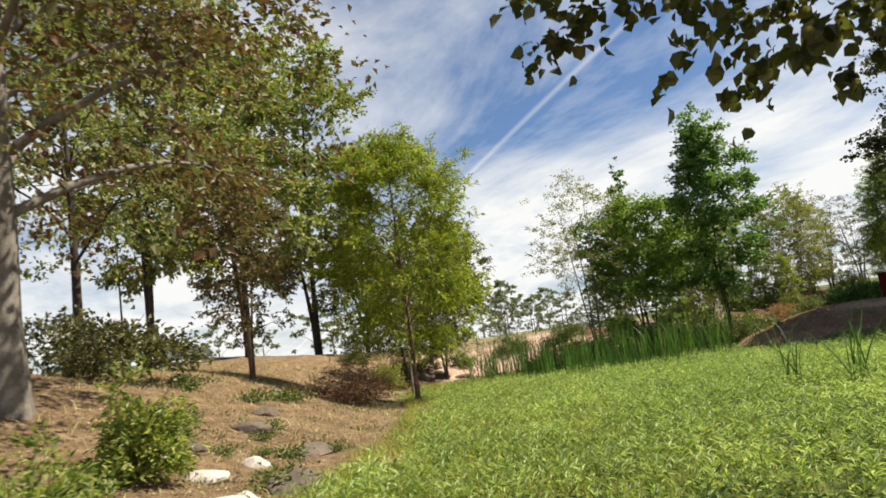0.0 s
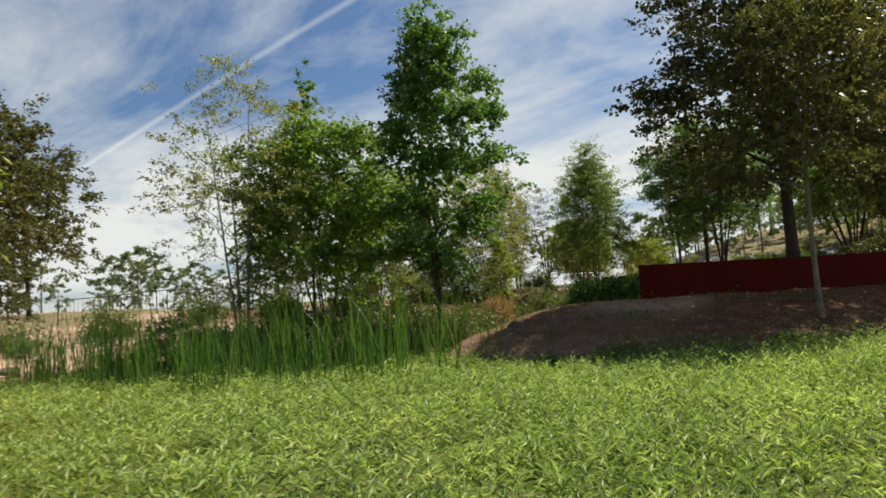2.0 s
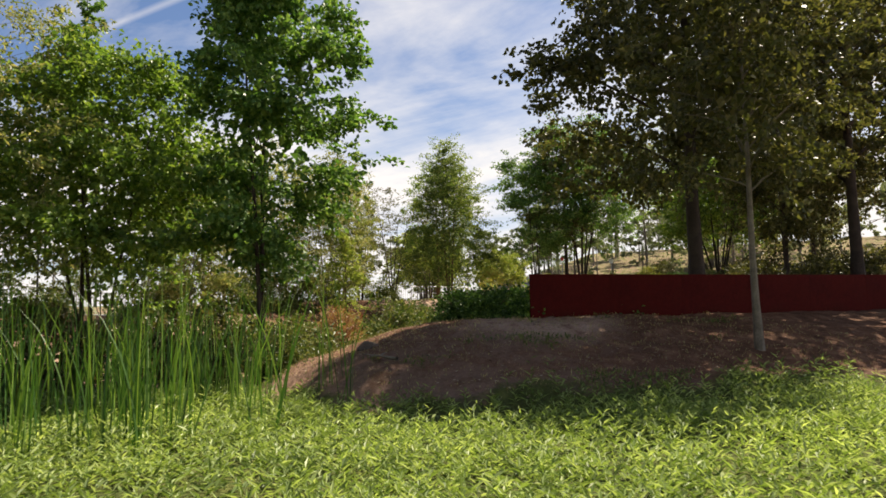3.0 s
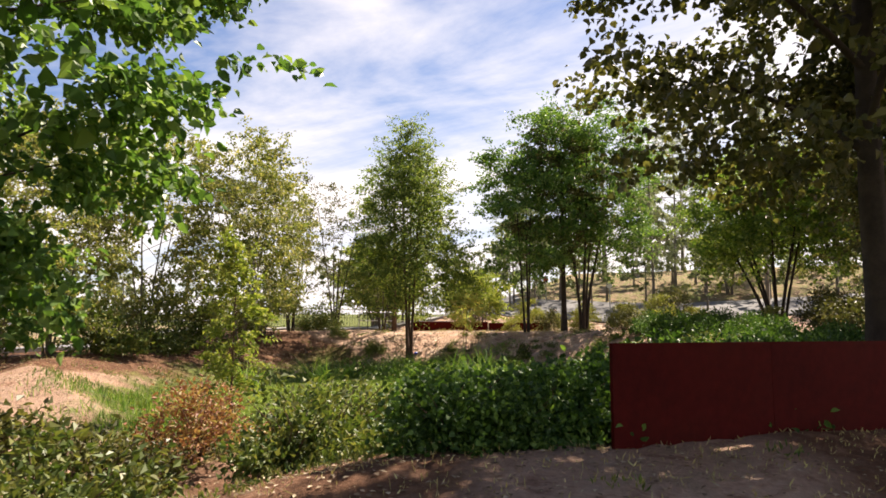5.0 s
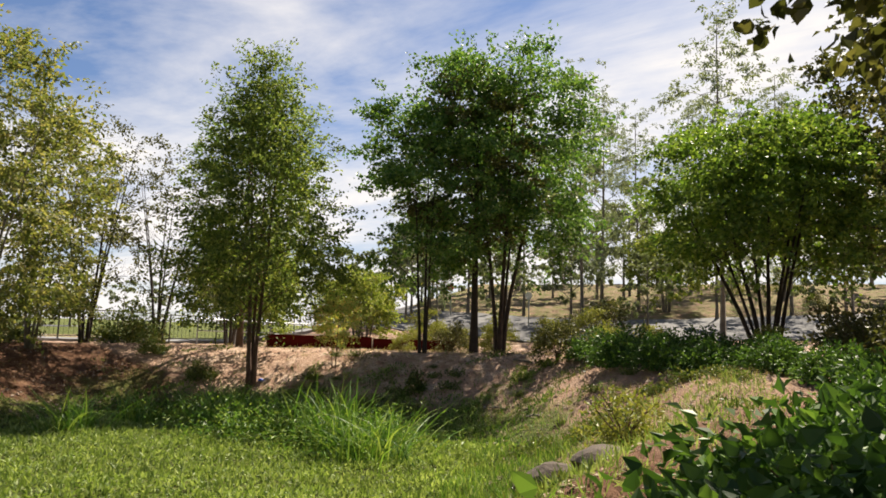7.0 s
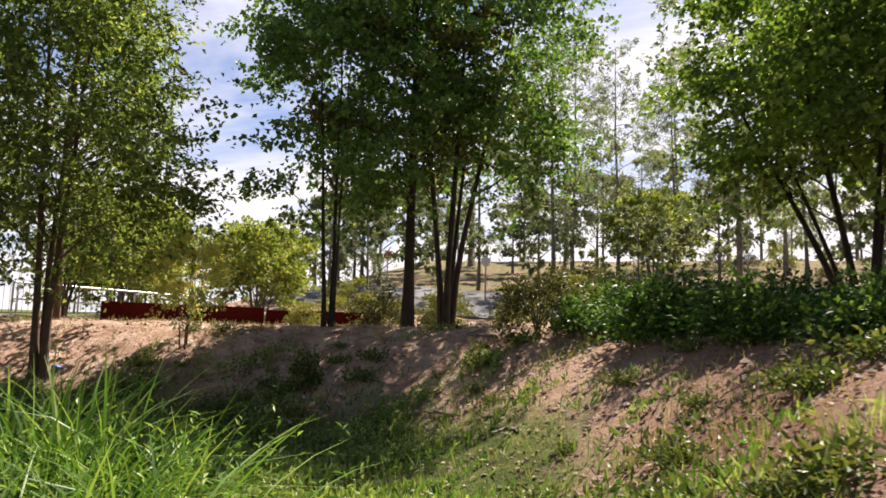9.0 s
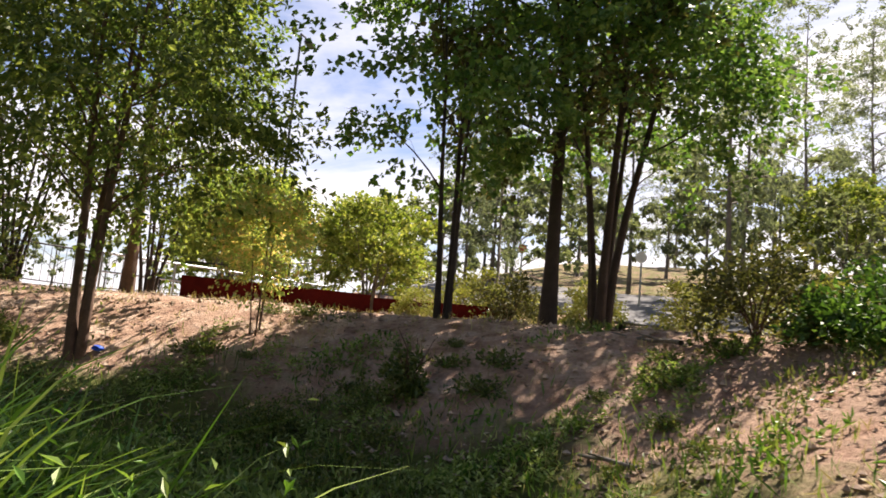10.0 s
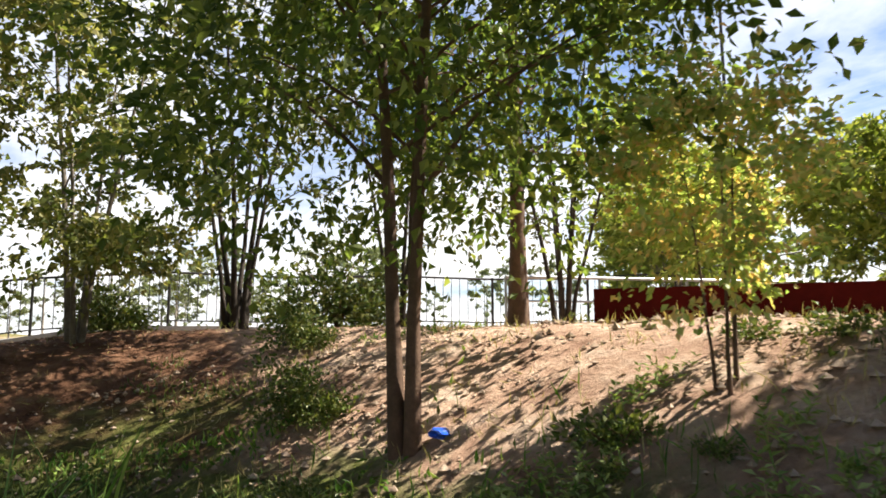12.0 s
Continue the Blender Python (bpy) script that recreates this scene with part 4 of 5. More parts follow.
def fence_span(fence, a, b, z0, z1):
    L = (Vector(b) - Vector(a)).length
    for h, r in ((1.07, 0.025), (0.12, 0.016)):
        V, F = tubes([(np.array([(*a, z0 + h), (*b, z1 + h)]), np.array((r, r)))], 6)
        child("rail", mesh_from("rail", V, F, BLACK_STEEL), fence)
    V, F = tubes([(np.array([(*a, z0 - 0.2), (*a, z0 + 1.1)]), np.array((0.03, 0.03)))], 6)
    child("post", mesh_from("post", V, F, BLACK_STEEL), fence)
    n = int(L / 0.17)
    for i in range(1, n):
        k = i / n
        child("baluster", BALUSTER, fence, "", pose(a[0] + k * (b[0] - a[0]), a[1] + k * (b[1] - a[1]), z0 + k * (z1 - z0)))


BALUSTER = mesh_from("baluster", *tubes([(np.array([(0, 0, 0.12), (0, 0, 1.06)]), np.array((0.009, 0.009)))], 4), BLACK_STEEL)
fence = tagged(new("railing"), "black steel railing with thin upright bars along the walkway", "railing")
for p, q in zip(FENCE, FENCE[1:]):
    L = math.dist(p, q)
    n = round(L / 2.4)
    for i in range(n):
        a = tuple(p[c] + (q[c] - p[c]) * i / n for c in (0, 1))
        b = tuple(p[c] + (q[c] - p[c]) * (i + 1) / n for c in (0, 1))
        fence_span(fence, a, b, float(ground_at(*a)) + 0.13, float(ground_at(*b)) + 0.13)


# ---- handrail, lamps and a parked car ----
def make_handrail(a, b, z, label):
    rail = tagged(new("handrail"), label, "handrail")
    V, F = tubes([(np.array([(*a, z), (*b, z)]), np.array((0.03, 0.03)))], 8)
    child("rail", mesh_from("rail", V, F, GALVANISED), rail)
    V, F = tubes([(np.array([(*a, z - 0.45), (*b, z - 0.45)]), np.array((0.02, 0.02)))], 8)
    child("rail", mesh_from("rail", V, F, GALVANISED), rail)
    n = 5
    for i in range(n):
        k = i / (n - 1)
        x, y = a[0] + k * (b[0] - a[0]), a[1] + k * (b[1] - a[1])
        V, F = tubes([(np.array([(x, y, float(ground_at(x, y)) - 0.2), (x, y, z)]), np.array((0.026, 0.026)))], 8)
        child("post", mesh_from("post", V, F, GALVANISED), rail)
    return rail


make_handrail((53.0, 37.2), (60.4, 35.4), 3.75, "pale galvanised handrail behind the terrace wall")


def make_lamp(x, y, height, turn, label):
    lamp = tagged(new("street_lamp"), label, "street lamp")
    V, F = tubes([(np.array([(0, 0, -0.3), (0, 0, 0.8), (0, 0, height)]), np.array((0.1, 0.065, 0.045)))], 10)
    child("pole", mesh_from("pole", V, F, BLACK_STEEL), lamp)
    V, F = tubes([(np.array([(0, 0, height), (0.5, 0, height + 0.1), (1.0, 0, height + 0.1)]), np.array((0.045, 0.04, 0.035)))], 8)
    child("arm", mesh_from("arm", V, F, BLACK_STEEL), lamp)
    part("lamp_head", box(bmesh.new(), (0.7, 0.34, 0.14), (1.25, 0, height + 0.09), 0, 0.03), BLACK_STEEL, lamp, "flat dark lamp head")
    return stand(lamp, x, y, turn)


make_lamp(63.2, 40.4, 11.0, 20, "tall dark street lamp beyond the terrace")
make_lamp(38.0, 55.0, 9.0, 200, "dark street lamp behind the trees")
make_lamp(-3.5, 42.0, 9.0, 90, "thin dark street lamp beside the lane")


def make_car(x, y, turn):
    car = tagged(new("parked_car"), "white parked estate car with dark windows on the lane", "car")
    side = [(-2.2, 0.35), (-2.25, 0.75), (-2.1, 1.0), (-1.75, 1.5), (-0.4, 1.58), (0.5, 1.5), (1.15, 1.02), (2.05, 0.9), (2.25, 0.65), (2.2, 0.35)]
    bm = bmesh.new()
    ends = [[bm.verts.new((px, s * (0.88 if pz < 1.1 else 0.72), pz)) for px, pz in side] for s in (-1, 1)]
    bm.faces.new(ends[0])
    bm.faces.new(ends[1][::-1])
    for i in range(len(side)):
        j = (i + 1) % len(side)
        bm.faces.new((ends[0][j], ends[0][i], ends[1][i], ends[1][j]))
    bmesh.ops.bevel(bm, geom=list(bm.edges), offset=0.05, segments=2, affect="EDGES")
    part("body", bm, WHITE_PAINT, car)
    for s in (-1, 1):
        for x0, x1 in ((-1.55, -0.55), (-0.45, 0.45)):
            bm = bmesh.new()
            q = [bm.verts.new((px, s * py, pz)) for px, py, pz in ((x0, 0.87, 1.06), (x1 + 0.35 * (x1 > 0), 0.87, 1.06), (x1, 0.755, 1.42), (x0 + 0.1, 0.755, 1.42))]
            bmesh.ops.solidify(bm, geom=[bm.faces.new(q)], thickness=0.02)
            part("side_window", bm, DARK_GLASS, car)
        for px in (-1.35, 1.35):
            bm = bmesh.new()
            bmesh.ops.create_cone(bm, cap_ends=True, segments=20, radius1=0.33, radius2=0.33, depth=0.22, matrix=pose(px, s * 0.82, 0.33, 90))
            wheel = part("wheel", bm, RUBBER, car)
            bm = bmesh.new()
            bmesh.ops.create_cone(bm, cap_ends=True, segments=16, radius1=0.2, radius2=0.17, depth=0.24, matrix=pose(px, s * 0.82, 0.33, 90))
            part("rim", bm, GALVANISED, wheel)
    bm = bmesh.new()
    q = [bm.verts.new(c) for c in ((0.62, -0.66, 1.44), (0.62, 0.66, 1.44), (1.13, 0.76, 1.07), (1.13, -0.76, 1.07))]
    bmesh.ops.solidify(bm, geom=[bm.faces.new(q)], thickness=0.03)
    part("windscreen", bm, DARK_GLASS, car)
    for s in (-1, 1):
        part("headlight", box(bmesh.new(), (0.06, 0.3, 0.14), (2.2, s * 0.6, 0.72), 0, 0.015), GALVANISED, car)
    return stand(car, x, y, turn, 1, -0.05)


make_car(-0.6, 52.6, 18)


def make_sign(x, y, z, plate_mat, sides, label):
    """A flat plate on a thin post; z is the height of the plate's middle in the place."""
    sign = tagged(new("road_sign"), label, "road sign")
    h = max(1.5, z - float(ground_at(x, y)))
    V, F = tubes([(np.array([(0, 0, -0.3), (0, 0, h + 0.2)]), np.array((0.03, 0.03)))], 8)
    child("post", mesh_from("post", V, F, GALVANISED), sign)
    bm = bmesh.new()
    bmesh.ops.create_cone(bm, cap_ends=True, segments=sides, radius1=0.17, radius2=0.17, depth=0.02, matrix=pose(-0.05, 0, h, 0, 90, 0))
    part("plate", bm, plate_mat, sign, "flat plate facing the basin")
    return stand(sign, x, y)


RED_PAINT = rough_material("red_paint", (0.42, 0.045, 0.03), (0.5, 0.06, 0.04), 3.0, 0.5, 50.0, 0.0005)
make_sign(66.1, 31.3, 5.6, RED_PAINT, 8, "red eight-sided road sign on a thin post")
make_sign(63.0, 26.4, 5.4, WHITE_PAINT, 20, "round pale road sign on a thin post")
make_lamp(71.5, 35.0, 4.0, 200, "thin dark street lamp beyond the road")
make_lamp(75.5, 22.7, 5.0, 160, "thin dark street lamp beyond the road")

# ---- grass, weeds and cattails ----
def scatter(n, x0, x1, y0, y1):
    return np.stack([RNG.uniform(x0, x1, n), RNG.uniform(y0, y1, n)], -1)


def blades(P, length, width, tilt, mat, name, label, lift=0.0, lying=False):
    n = len(P)
    a, t = RNG.uniform(0, 2 * np.pi, n), RNG.normal(tilt, 0.05, n) if lying else np.abs(RNG.normal(0, tilt, n))
    axis = np.stack([np.cos(a) * np.sin(t), np.sin(a) * np.sin(t), np.cos(t)], -1)
    at = np.concatenate([P, (ground_at(P[:, 0], P[:, 1]) - 0.01 * (np.ndim(lift) == 0) + lift)[:, None]], -1)
    V, F = leaf_quads(at, axis, length, width, 0.08 if lying else 0.25, 9.0 if lying else 0.0)
    return tagged(new(name, mesh_from(name, V, F, mat, False)), label, "grass", kind="stuff")


def weeds(P, tall, leaf, slim, mat, name, label, per=6):
    """Leafy stalks: leaves set round an upright stalk, facing up and outwards."""
    m_ = len(P)
    k = (np.arange(per) + 0.6) / per
    h = tall[:, None] * k * RNG.uniform(0.85, 1.15, (m_, per))
    a = RNG.uniform(0, 2 * np.pi, m_)[:, None] + np.arange(per) * 2.4 + RNG.normal(0, 0.3, (m_, per))
    sway = RNG.normal(0, 0.25, (m_, 2))
    z = ground_at(P[:, 0], P[:, 1])
    at = np.stack([P[:, 0:1] + sway[:, 0:1] * h, P[:, 1:2] + sway[:, 1:2] * h, z[:, None] + h - 0.02], -1).reshape(-1, 3)
    rise = RNG.normal(0.35, 0.3, (m_, per)) + 0.5 * k
    axis = np.stack([np.cos(a), np.sin(a), rise], -1).reshape(-1, 3)
    L = (leaf[:, None] * (1.1 - 0.35 * k) * RNG.uniform(0.75, 1.25, (m_, per))).ravel()
    V, F = leaf_quads(at, axis, L, L * slim, 0.2, 2.5)
    return tagged(new(name, mesh_from(name, V, F, mat, False)), label, "grass", kind="stuff")


PASS_A, PASS_B = np.array((1.0, -4.0)), np.array((21.0, 16.0))
P = scatter(72000, -3, 34, -8, 34)
out_, in_ = outside(P, FLOOR_WEST)
away_ = to_segment(P, PASS_A, PASS_B)
hollow = waves(P, 0.9, 9.0) + 0.6 * waves(P, 2.3, 5.0)
P = P[(out_ - in_ + 1.1 * waves(P, 0.55, 3.0) + 0.5 * waves(P, 1.6, 8.0) < 0.8 * RNG.uniform(0, 1, len(P))) & (RNG.uniform(size=len(P)) < (1.1 - 0.055 * away_) * (0.75 + 0.3 * np.clip(hollow + 0.6, -0.6, 1)))]
away_ = to_segment(P, PASS_A, PASS_B)
tuft = np.clip(0.5 + 0.4 * waves(P, 0.9, 9.0) + 0.3 * waves(P, 2.3, 5.0), 0, 1)
weeds(P, (0.1 + 0.36 * tuft) * RNG.uniform(0.6, 1.2, len(P)), 0.155 + 0.003 * away_, 0.2, LEAF_MEADOW, "meadow_weeds", "bright green leafy weeds of the wet meadow")
P = scatter(85000, 30, 48, 21, 33.5)
out_, in_ = outside(P, FLOOR_EAST)
P = P[out_ < 0.8 * RNG.uniform(0, 1, len(P))]
n = len(P)
blades(P, RNG.uniform(0.06, 0.14, n), RNG.uniform(0.03, 0.055, n), 1.15, LEAF_SAGE, "meadow_weeds", "bright green leafy weeds of the far basin floor", RNG.uniform(0.0, 0.16, n) * (0.4 + 0.6 * waves(P, 1.5, 2.0) ** 2))
# paler weeds in patches, straw-green grass along the west edge, weeds creeping over the banks
P = scatter(26000, 1, 30, -7, 20)
o, i_ = outside(P, FLOOR_WEST)
P = P[(o <= 0) & (waves(P, 0.55, 2.0) + 0.5 * waves(P, 1.9, 6.0) > 0.35 - 0.03 * (P[:, 0] - 12))]
n = len(P)
weeds(P, RNG.uniform(0.2, 0.48, n), np.full(n, 0.125), 0.27, LEAF_SAGE, "meadow_weeds", "pale sage-green leafy weeds in patches", 7)
P = scatter(220000, -4, 20, -8, 36)
o, i_ = outside(P, FLOOR_WEST)
edge = np.where(P[:, 0] < 4 + 0.32 * (P[:, 1] + 10), i_, 99) - 1.2 * waves(P, 0.8, 5.0)
P = P[(o < 1.0) & (edge < 6.5 * RNG.uniform(0, 1, len(P)))]
n = len(P)
blades(P, RNG.uniform(0.15, 0.36, n), RNG.uniform(0.008, 0.018, n), 0.6, LEAF_PALE_GRASS, "meadow_grass", "yellowing thin grass along the meadow edge")
P = np.concatenate([scatter(150000, 24, 54, 14, 38), scatter(45000, -3, 12, 3, 36)])
o1, _ = outside(P, FLOOR_WEST)
o2, _ = outside(P, FLOOR_EAST)
away = np.minimum(o1, o2)
P = P[(away > 0) & (away < 7) & (waves(P, 0.9, 11.0) + 0.6 * waves(P, 2.7, 4.0) - away * 0.1 > 0.22) & ((P[:, 0] - 50) ** 2 + (P[:, 1] - 31) ** 2 > 7 * RNG.uniform(0.3, 1, len(P)))]
n = len(P)
blades(P, RNG.uniform(0.05, 0.11, n), RNG.uniform(0.018, 0.036, n), 1.0, LEAF_SHRUB, "bank_weeds", "low green weeds creeping over the brown banks", RNG.uniform(0.0, 0.1, n))
P = scatter(150000, 30, 52, 19, 36)
o, _ = outside(P, FLOOR_EAST)
P = P[(o > 0) & (o < 3.2 * RNG.uniform(0.1, 1, len(P)) ** 1.5) & (waves(P, 1.3, 2.0) > -0.35) & (P[:, 1] < 32.5) & (RNG.uniform(size=len(P)) < np.where(P[:, 0] > 43, 0.4, 1.0))]
n = len(P)
blades(P, RNG.uniform(0.1, 0.3, n), RNG.uniform(0.008, 0.02, n), 0.55, LEAF_TALLGRASS, "bank_grass", "green grass thinning out up the foot of the bank")
P = scatter(15000, 31, 43, 18.2, 23)
o, _ = outside(P, FLOOR_EAST)
P = P[(o > 0.2) & (waves(P, 1.2, 7.0) + 0.5 * waves(P, 3.1, 2.0) > -0.3) & (to_segment(P, STEEL_FROM, STEEL_TO) > 3)]
n = len(P)
blades(P, RNG.uniform(0.06, 0.2, n), RNG.uniform(0.008, 0.02, n), 0.9, LEAF_SAGE, "bank_grass", "pale grass and weeds on the strip beside the hedge")
P = scatter(60000, 42, 54, 18, 35)
o, _ = outside(P, FLOOR_EAST)
P = P[(o > 0.1) & (o < 5) & (waves(P, 1.7, 5.0) + 0.7 * waves(P, 4.3, 1.0) - 0.16 * o > 0.12) & ((P[:, 0] - 50) ** 2 + (P[:, 1] - 31) ** 2 > 7 * RNG.uniform(0.3, 1, len(P)))]
P = P[RNG.uniform(size=len(P)) < 0.85]
n = len(P)
blades(P, RNG.uniform(0.06, 0.13, n), RNG.uniform(0.02, 0.045, n), 1.25, LEAF_TALLGRASS, "bank_weeds", "patchy green weeds over the lower bank", RNG.uniform(0.0, 0.06, n))
P = scatter(12000, 46, 53, 22.5, 30.2)
o, _ = outside(P, FLOOR_EAST)
P = P[(o > 0.2) & (o < 3.4) & (waves(P, 1.1, 4.0) + 0.7 * waves(P, 2.9, 8.0) - 0.12 * o > 0.0) & (RNG.uniform(size=len(P)) < 0.5)]
n = len(P)
weeds(P, RNG.uniform(0.06, 0.24, n), np.full(n, 0.075), 0.45, LEAF_SAGE, "bank_weeds", "leafy green weeds in patches on the shaded bank", 7)
P = scatter(30000, 41, 55, 18, 35)
o, _ = outside(P, FLOOR_EAST)
P = P[(o > 0.2) & (o < 8) & (waves(P, 2.1, 9.0) + 0.6 * waves(P, 5.3, 3.0) > 0.25)]
n = len(P)
blades(P, RNG.uniform(0.06, 0.2, n), RNG.uniform(0.006, 0.014, n), 1.2, LEAF_STRAW, "dry_grass", "matted tufts of dry pale grass on the bank")
P = scatter(14000, 20, 33, 11, 23)
o, _ = outside(P, FLOOR_WEST)
P = P[(o > 0.6) & (waves(P, 1.6, 3.0) + 0.6 * waves(P, 4.7, 2.0) > -0.5)]
n = len(P)
blades(P, RNG.uniform(0.03, 0.09, n), RNG.uniform(0.008, 0.018, n), 1.45, LEAF_STRAW, "dry_grass", "short dry tan grass over the brown mound")
# dry litter and straw on the banks
P = np.concatenate([scatter(20000, -4, 13, 4, 36), scatter(15000, 24, 54, 15, 38)])
o1, _ = outside(P, FLOOR_WEST)
o2, _ = outside(P, FLOOR_EAST)
P = P[(np.minimum(o1, o2) > 0.1) & (np.minimum(o1, o2) < 9) & ((to_segment(P, STEEL_FROM, STEEL_TO) > 7.5 * RNG.uniform(0, 1.2, len(P))) | (P[:, 0] < 30)) & ((P[:, 0] - 50.2) ** 2 + (P[:, 1] - 31.2) ** 2 > 9 * RNG.uniform(0, 1, len(P)))]
n = len(P)
blades(P, RNG.uniform(0.05, 0.16, n), RNG.uniform(0.006, 0.014, n), 1.5, LEAF_STRAW, "dry_grass", "short dry straw and litter on the banks")


P = np.concatenate([scatter(26000, -4, 13, 4, 36), scatter(36000, 22, 56, 14, 39)])
o1, _ = outside(P, FLOOR_WEST)
o2, _ = outside(P, FLOOR_EAST)
P = P[(np.minimum(o1, o2) > 0.3) & (np.minimum(o1, o2) < 9) & ((to_segment(P, STEEL_FROM, STEEL_TO) > 7.5 * RNG.uniform(0, 1.2, len(P))) | (P[:, 0] < 30)) & ((P[:, 0] - 50.2) ** 2 + (P[:, 1] - 31.2) ** 2 > 9 * RNG.uniform(0, 1, len(P)))]
n = len(P)
blades(P, RNG.uniform(0.05, 0.1, n), RNG.uniform(0.035, 0.06, n), 1.56, LEAF_LITTER, "fallen_leaves", "brown and tan fallen leaves on the banks", RNG.uniform(0.004, 0.012, n), True)


def cattails(P, height, mat, name, label, bend=0.16, width=0.016):
    n = len(P)
    a = RNG.uniform(0, 2 * np.pi, n)
    h = height * RNG.uniform(0.6, 1.1, n)
    k = np.linspace(0, 1, 6)
    lean, curl = np.abs(RNG.normal(0, bend, n)), np.abs(RNG.normal(0, bend * 1.2, n))
    out = (lean[:, None] * k + curl[:, None] * k ** 3) * h[:, None]
    base = np.concatenate([P, ground_at(P[:, 0], P[:, 1])[:, None] - 0.05], -1)
    spine = base[:, None] + np.stack([np.cos(a)[:, None] * out, np.sin(a)[:, None] * out, h[:, None] * (k - 0.5 * curl[:, None] * k ** 3)], -1)
    face = RNG.uniform(0, 2 * np.pi, n)
    side = np.stack([np.cos(face), np.sin(face), np.zeros(n)], -1)[:, None] * (width * np.array((1, 1, 0.95, 0.8, 0.5, 0.08)))[None, :, None]
    V = np.stack([spine - side, spine + side], 2).reshape(-1, 3)
    i = (np.arange(n)[:, None] * 12 + np.arange(5)[None] * 2).ravel()
    F = np.stack([i, i + 1, i + 3, i + 2], 1)
    return tagged(new(name, mesh_from(name, V, F, mat)), label, "reeds", kind="stuff")


P = scatter(9000, -4, 12, 5, 36)
o, i_ = outside(P, FLOOR_WEST)
P = P[(o > 0.4) & (waves(P, 1.4, 8.0) > 0.05)]
cattails(P, 0.34, LEAF_STRAW, "dry_grass", "tufts of dry tan grass on the west bank", 0.35, 0.006)
REEDS = np.array([(15.8, 21.8), (17.8, 19.4), (19.6, 18.2), (22.2, 19.6), (23.6, 21.5), (22.5, 25), (19.5, 29), (16.5, 34), (15.2, 33), (15.2, 27)], float)
C = scatter(900, 12.5, 25, 16.5, 35)
o, i_ = outside(C, REEDS)
C = C[(o < 1.3 * RNG.uniform(0, 1, len(C)) ** 2) & (waves(C, 0.8, 4.0) > -0.75)]
C = C[RNG.uniform(size=len(C)) < np.where(C[:, 0] > 19.6, 0.3, 0.7)]
clump_of = RNG.integers(0, len(C), 1800)
P = C[clump_of] + RNG.normal(size=(1800, 2)) * 0.14
tall_of = RNG.uniform(1.7, 2.75, len(C))[clump_of]
cattails(P, tall_of, LEAF_CATTAIL, "cattails", "stand of tall dark green cattails in the wet floor", 0.11, 0.012)
tufts = []
for x, y, r, n in [(42.6, 25.2, 0.8, 170), (43.6, 26.4, 0.8, 170), (45.0, 29.6, 0.9, 260), (45.4, 30.6, 0.8, 160), (42.0, 31.6, 0.6, 120), (39.0, 32.2, 0.5, 90), (44.3, 31.9, 0.6, 120), (41.8, 24.6, 0.8, 110)]:
    tufts.append(np.array((x, y)) + RNG.normal(size=(n, 2)) * r * 0.5)
cattails(np.concatenate(tufts), 1.15, LEAF_TALLGRASS, "tall_grass", "tufts of arching tall green grass", 0.5, 0.014)
near_tuft = np.concatenate([np.array(c) + RNG.normal(size=(n, 2)) * r for c, n, r in (((42.5, 25.7), 60, 0.3), ((43.2, 26.4), 55, 0.35))])
cattails(near_tuft, 1.5, LEAF_TALLGRASS, "tall_grass", "tall seeding grass tuft arching over the wet floor", 0.32, 0.016)
P = np.concatenate([np.array(c) + RNG.normal(size=(260, 2)) * 0.7 for c in [(42.6, 25.2), (43.6, 26.4), (44.2, 28.0), (44.6, 29.4), (43.0, 27.6)]])
n = len(P)
weeds(P, RNG.uniform(0.3, 0.95, n), np.full(n, 0.12), 0.28, LEAF_TALLGRASS, "bank_weeds", "tall leafy green weeds among the grass tufts", 9)
lone = np.concatenate([np.array(c) + RNG.normal(size=(14, 2)) * 0.12 for c in [(12.4, 7.4), (13.2, 6.4)]])
cattails(lone, 1.7, LEAF_CATTAIL, "cattails", "lone sparse cattail tuft in the meadow")


# ---- stones ----
def make_stone(size, seed, label, kind_name="boulder", mat=None):
    rng = np.random.default_rng(seed + 40)
    bm = bmesh.new()
    bmesh.ops.create_icosphere(bm, subdivisions=3, radius=1.0)
    f = rng.normal(size=(9, 3))
    f /= np.linalg.norm(f, axis=1)[:, None]
    cut = rng.uniform(0.62, 0.9, 9)
    for v_ in bm.verts:
        c = np.array(v_.co)
        for nrm, lim in zip(f, cut):
            over = c @ nrm - lim
            if over > 0:
                c = c - nrm * over * 0.92
        c = c * (1 + 0.04 * math.sin(7 * c[0] + seed) * math.sin(6 * c[1])) * size
        v_.co = c
    me = bpy.data.meshes.new(kind_name)
    bm.to_mesh(me)
    bm.free()
    me.materials.append(mat or STONE)
    return tagged(new(kind_name, me), label, "boulder")


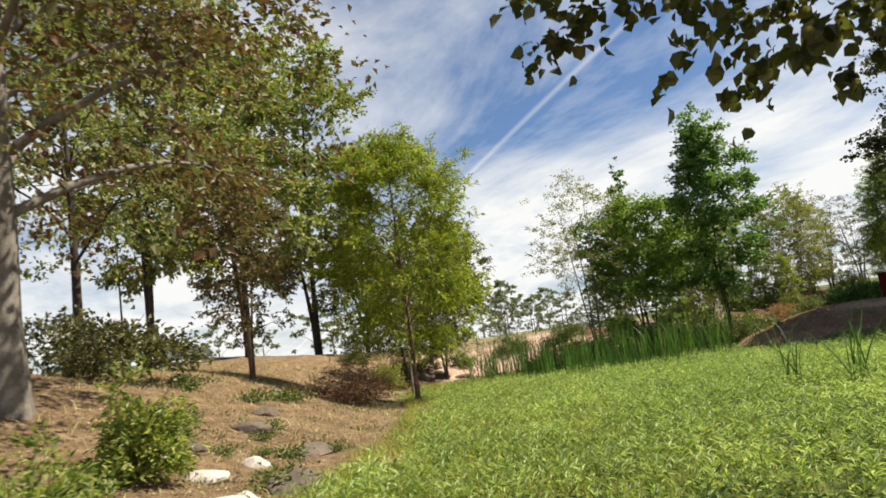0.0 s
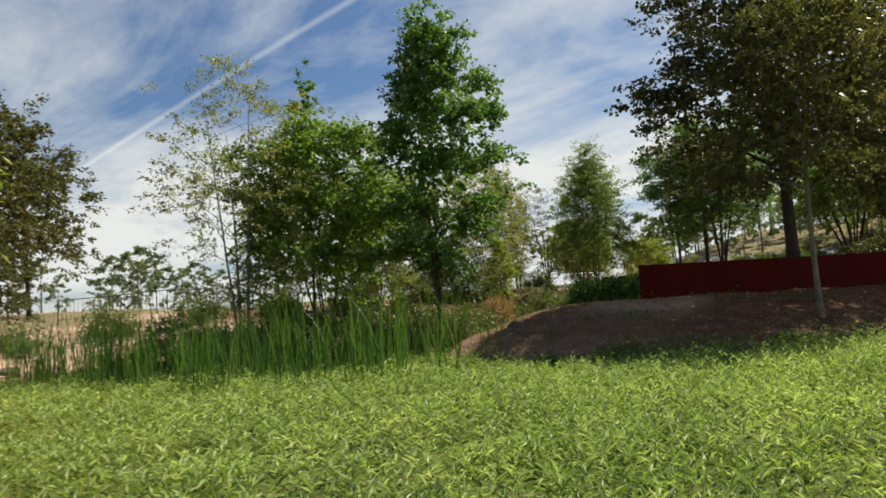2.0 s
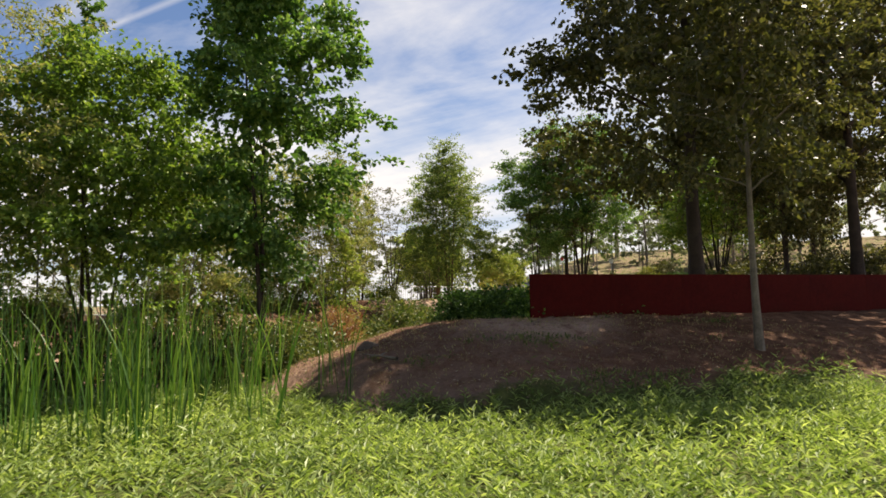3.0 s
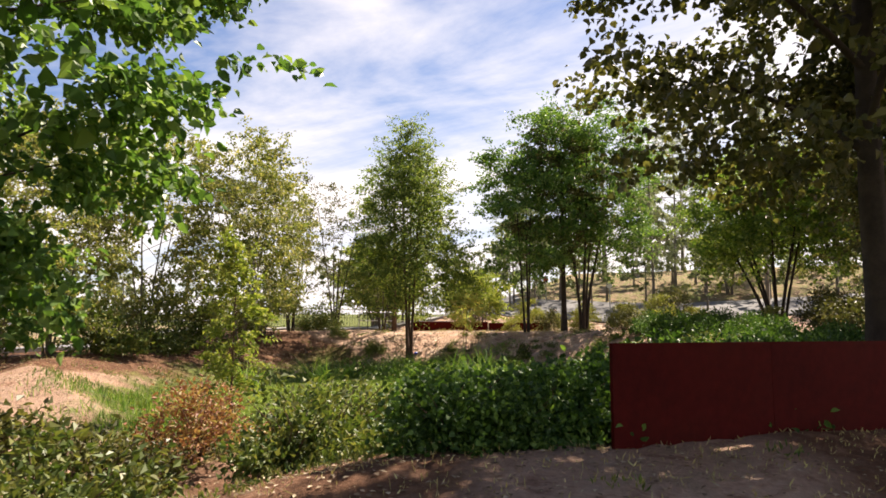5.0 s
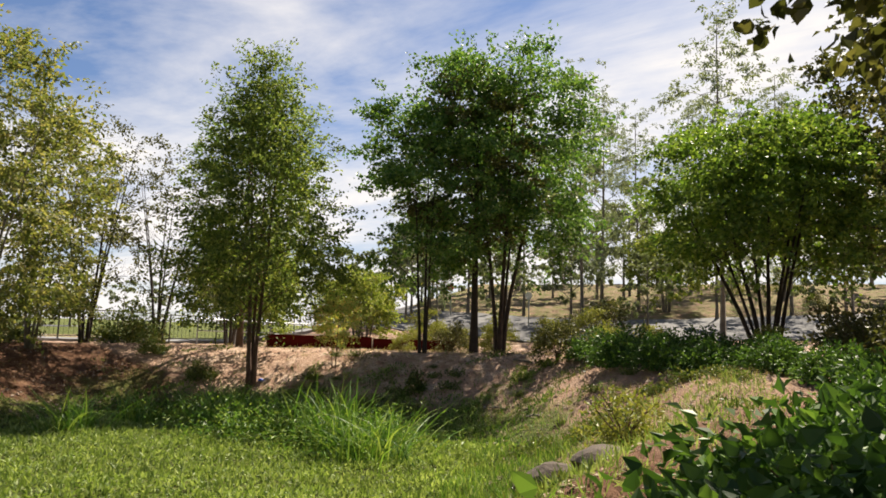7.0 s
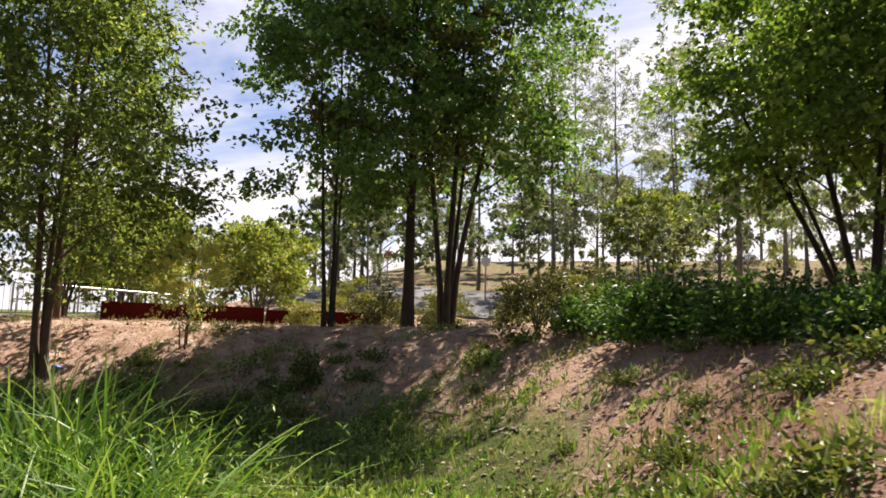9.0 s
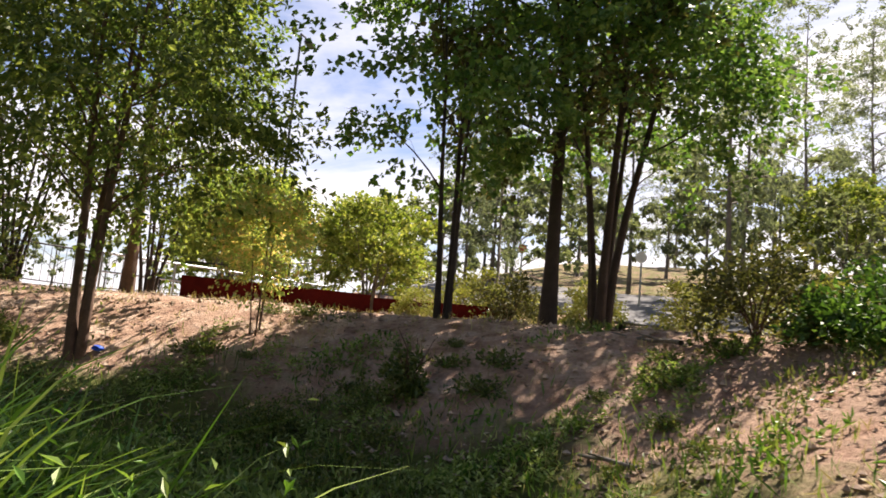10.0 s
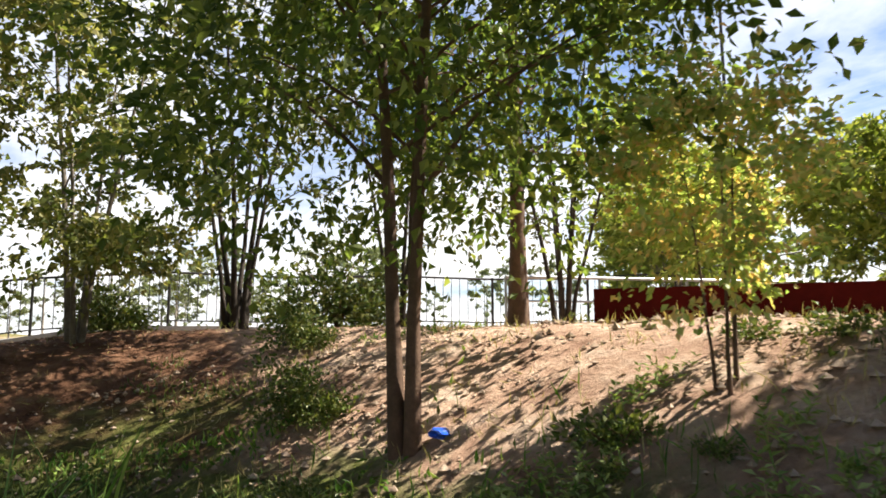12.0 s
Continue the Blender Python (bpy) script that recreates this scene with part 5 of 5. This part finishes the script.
STONES = [(0.4, 6.6, (0.42, 0.35, 0.22)), (2.3, 9.0, (0.9, 0.3, 0.22)), (0.9, 5.4, (0.3, 0.25, 0.18)), (-0.2, 9.4, (0.5, 0.4, 0.3)), (1.2, 7.6, (0.35, 0.3, 0.2)), (0.2, 8.2, (0.28, 0.24, 0.16)), (1.9, 13.2, (0.5, 0.35, 0.2)), (38.2, 20.7, (0.6, 0.42, 0.32)), (37.6, 20.2, (0.4, 0.3, 0.2)), (13.0, 35.6, (0.8, 0.6, 0.5)), (14.2, 36.2, (0.7, 0.6, 0.45)), (12.0, 35.0, (0.6, 0.5, 0.4)), (15.6, 36.0, (0.8, 0.4, 0.3)), (11.2, 34.2, (0.45, 0.4, 0.3)), (25.4, 20.6, (0.4, 0.3, 0.2)), (1.6, 6.2, (0.75, 0.5, 0.26)), (0.6, 4.4, (0.6, 0.5, 0.34)), (-0.4, 7.4, (0.45, 0.4, 0.3)), (1.3, 10.6, (0.5, 0.4, 0.22))]
for i, (x, y, s) in enumerate(STONES):
    pale = x < 1.5 and y < 8
    stand(make_stone(s, i, "pale broken stone on the west bank" if pale else "weathered brown boulder half sunk in the bank", mat=PALE_STONE if pale else STONE), x, y, i * 40, 1, 0.04)
bm = bmesh.new()
bmesh.ops.create_icosphere(bm, subdivisions=2, radius=0.12)
for v_ in bm.verts:
    v_.co = v_.co * (1 + 0.35 * math.sin(13 * v_.co.x * 8 + v_.co.y * 40)) * 1.0
    v_.co.z *= 0.5
litter = new("litter", bpy.data.meshes.new("litter"))
bm.to_mesh(litter.data)
bm.free()
litter.data.materials.append(BLUE_PLASTIC)
tagged(litter, "crumpled blue plastic litter on the bank", "litter")
stand(litter, 48.45, 31.3, 0, 0.7, -0.04)


# ---- clods of dry earth on the sunny bank ----
def earth_clods(n, x0, x1, y0, y1):
    P = scatter(n, x0, x1, y0, y1)
    o, _ = outside(P, FLOOR_EAST)
    P = P[(o > 0.4) & (o < 7) & (waves(P, 1.4, 6.0) > -0.4)]
    n = len(P)
    r = RNG.uniform(0.012, 0.05, n) * RNG.uniform(0.5, 1.3, n)
    shape = np.array([(1, 0, 0), (0.2, 1, 0), (-0.9, 0.3, 0), (-0.1, -1, 0), (0.1, 0.1, 0.8), (0, 0, -0.6)])
    a = RNG.uniform(0, 2 * np.pi, n)
    c, q = np.cos(a)[:, None], np.sin(a)[:, None]
    V = shape[None] * RNG.uniform(0.6, 1.3, (n, 6, 3))
    V = np.stack([V[..., 0] * c - V[..., 1] * q, V[..., 0] * q + V[..., 1] * c, V[..., 2]], -1) * r[:, None, None]
    V = V + np.concatenate([P, ground_at(P[:, 0], P[:, 1])[:, None] + 0.2 * r[:, None]], -1)[:, None]
    F = np.array([(0, 1, 4), (1, 2, 4), (2, 3, 4), (3, 0, 4), (1, 0, 5), (2, 1, 5), (3, 2, 5), (0, 3, 5)])
    F = (np.arange(n)[:, None, None] * 6 + F[None]).reshape(-1, 3)
    return tagged(new("earth_clods", mesh_from("earth_clods", V.reshape(-1, 3), F, EARTH, False)), "small crumbled clods of tan dry earth", "earth", kind="stuff")


EARTH = rough_material("dry_earth", (0.2, 0.13, 0.095), (0.5, 0.39, 0.3), 2.0, 0.95, 30.0, 0.01)
earth_clods(9000, 40.5, 55, 18, 36)

# ---- fallen branches and a planting stake ----
def make_branch(length, radius, seed, label):
    rng = np.random.default_rng(seed + 70)
    k = np.linspace(0, 1, 7)
    p = np.stack([k * length - length / 2, rng.normal(size=7).cumsum() * 0.03 * length, radius + 0.02 + np.abs(rng.normal(size=7)) * 0.02], -1)
    runs = [(p, radius * (1.0 - 0.6 * k))]
    for j in (2, 4, 5):
        q = p[j] + np.array((0.12, rng.choice((-1, 1)) * 0.2, 0.05)) * length
        runs.append((np.stack([p[j], (p[j] + q) / 2 + 0.01, q]), np.array((0.5, 0.35, 0.15)) * radius))
    V, F = tubes(runs, 6)
    return tagged(new("fallen_branch", mesh_from("fallen_branch", V, F, BARK_GREY)), label, "branch")


for i, (x, y, turn, L) in enumerate([(50.4, 24.0, 40, 1.3), (51.6, 24.6, 10, 1.0), (47.6, 23.8, 75, 0.8), (15.2, 34.6, -20, 1.4), (24.2, 19.4, 60, 1.2), (46.0, 22.6, 150, 0.7)]):
    stand(make_branch(L, 0.035, i, "bleached fallen branch lying on the bank"), x, y, turn)
V, F = tubes([(np.array([(0, 0, -0.3), (0.02, 0, 1.6), (-0.05, 0.03, 3.4)]), np.array((0.06, 0.05, 0.035)))], 8)
stand(tagged(new("dead_trunk", mesh_from("dead_trunk", V, F, BARK_GREY)), "pale bare dead trunk standing beside the willow", "trunk"), 9.7, 27.0)
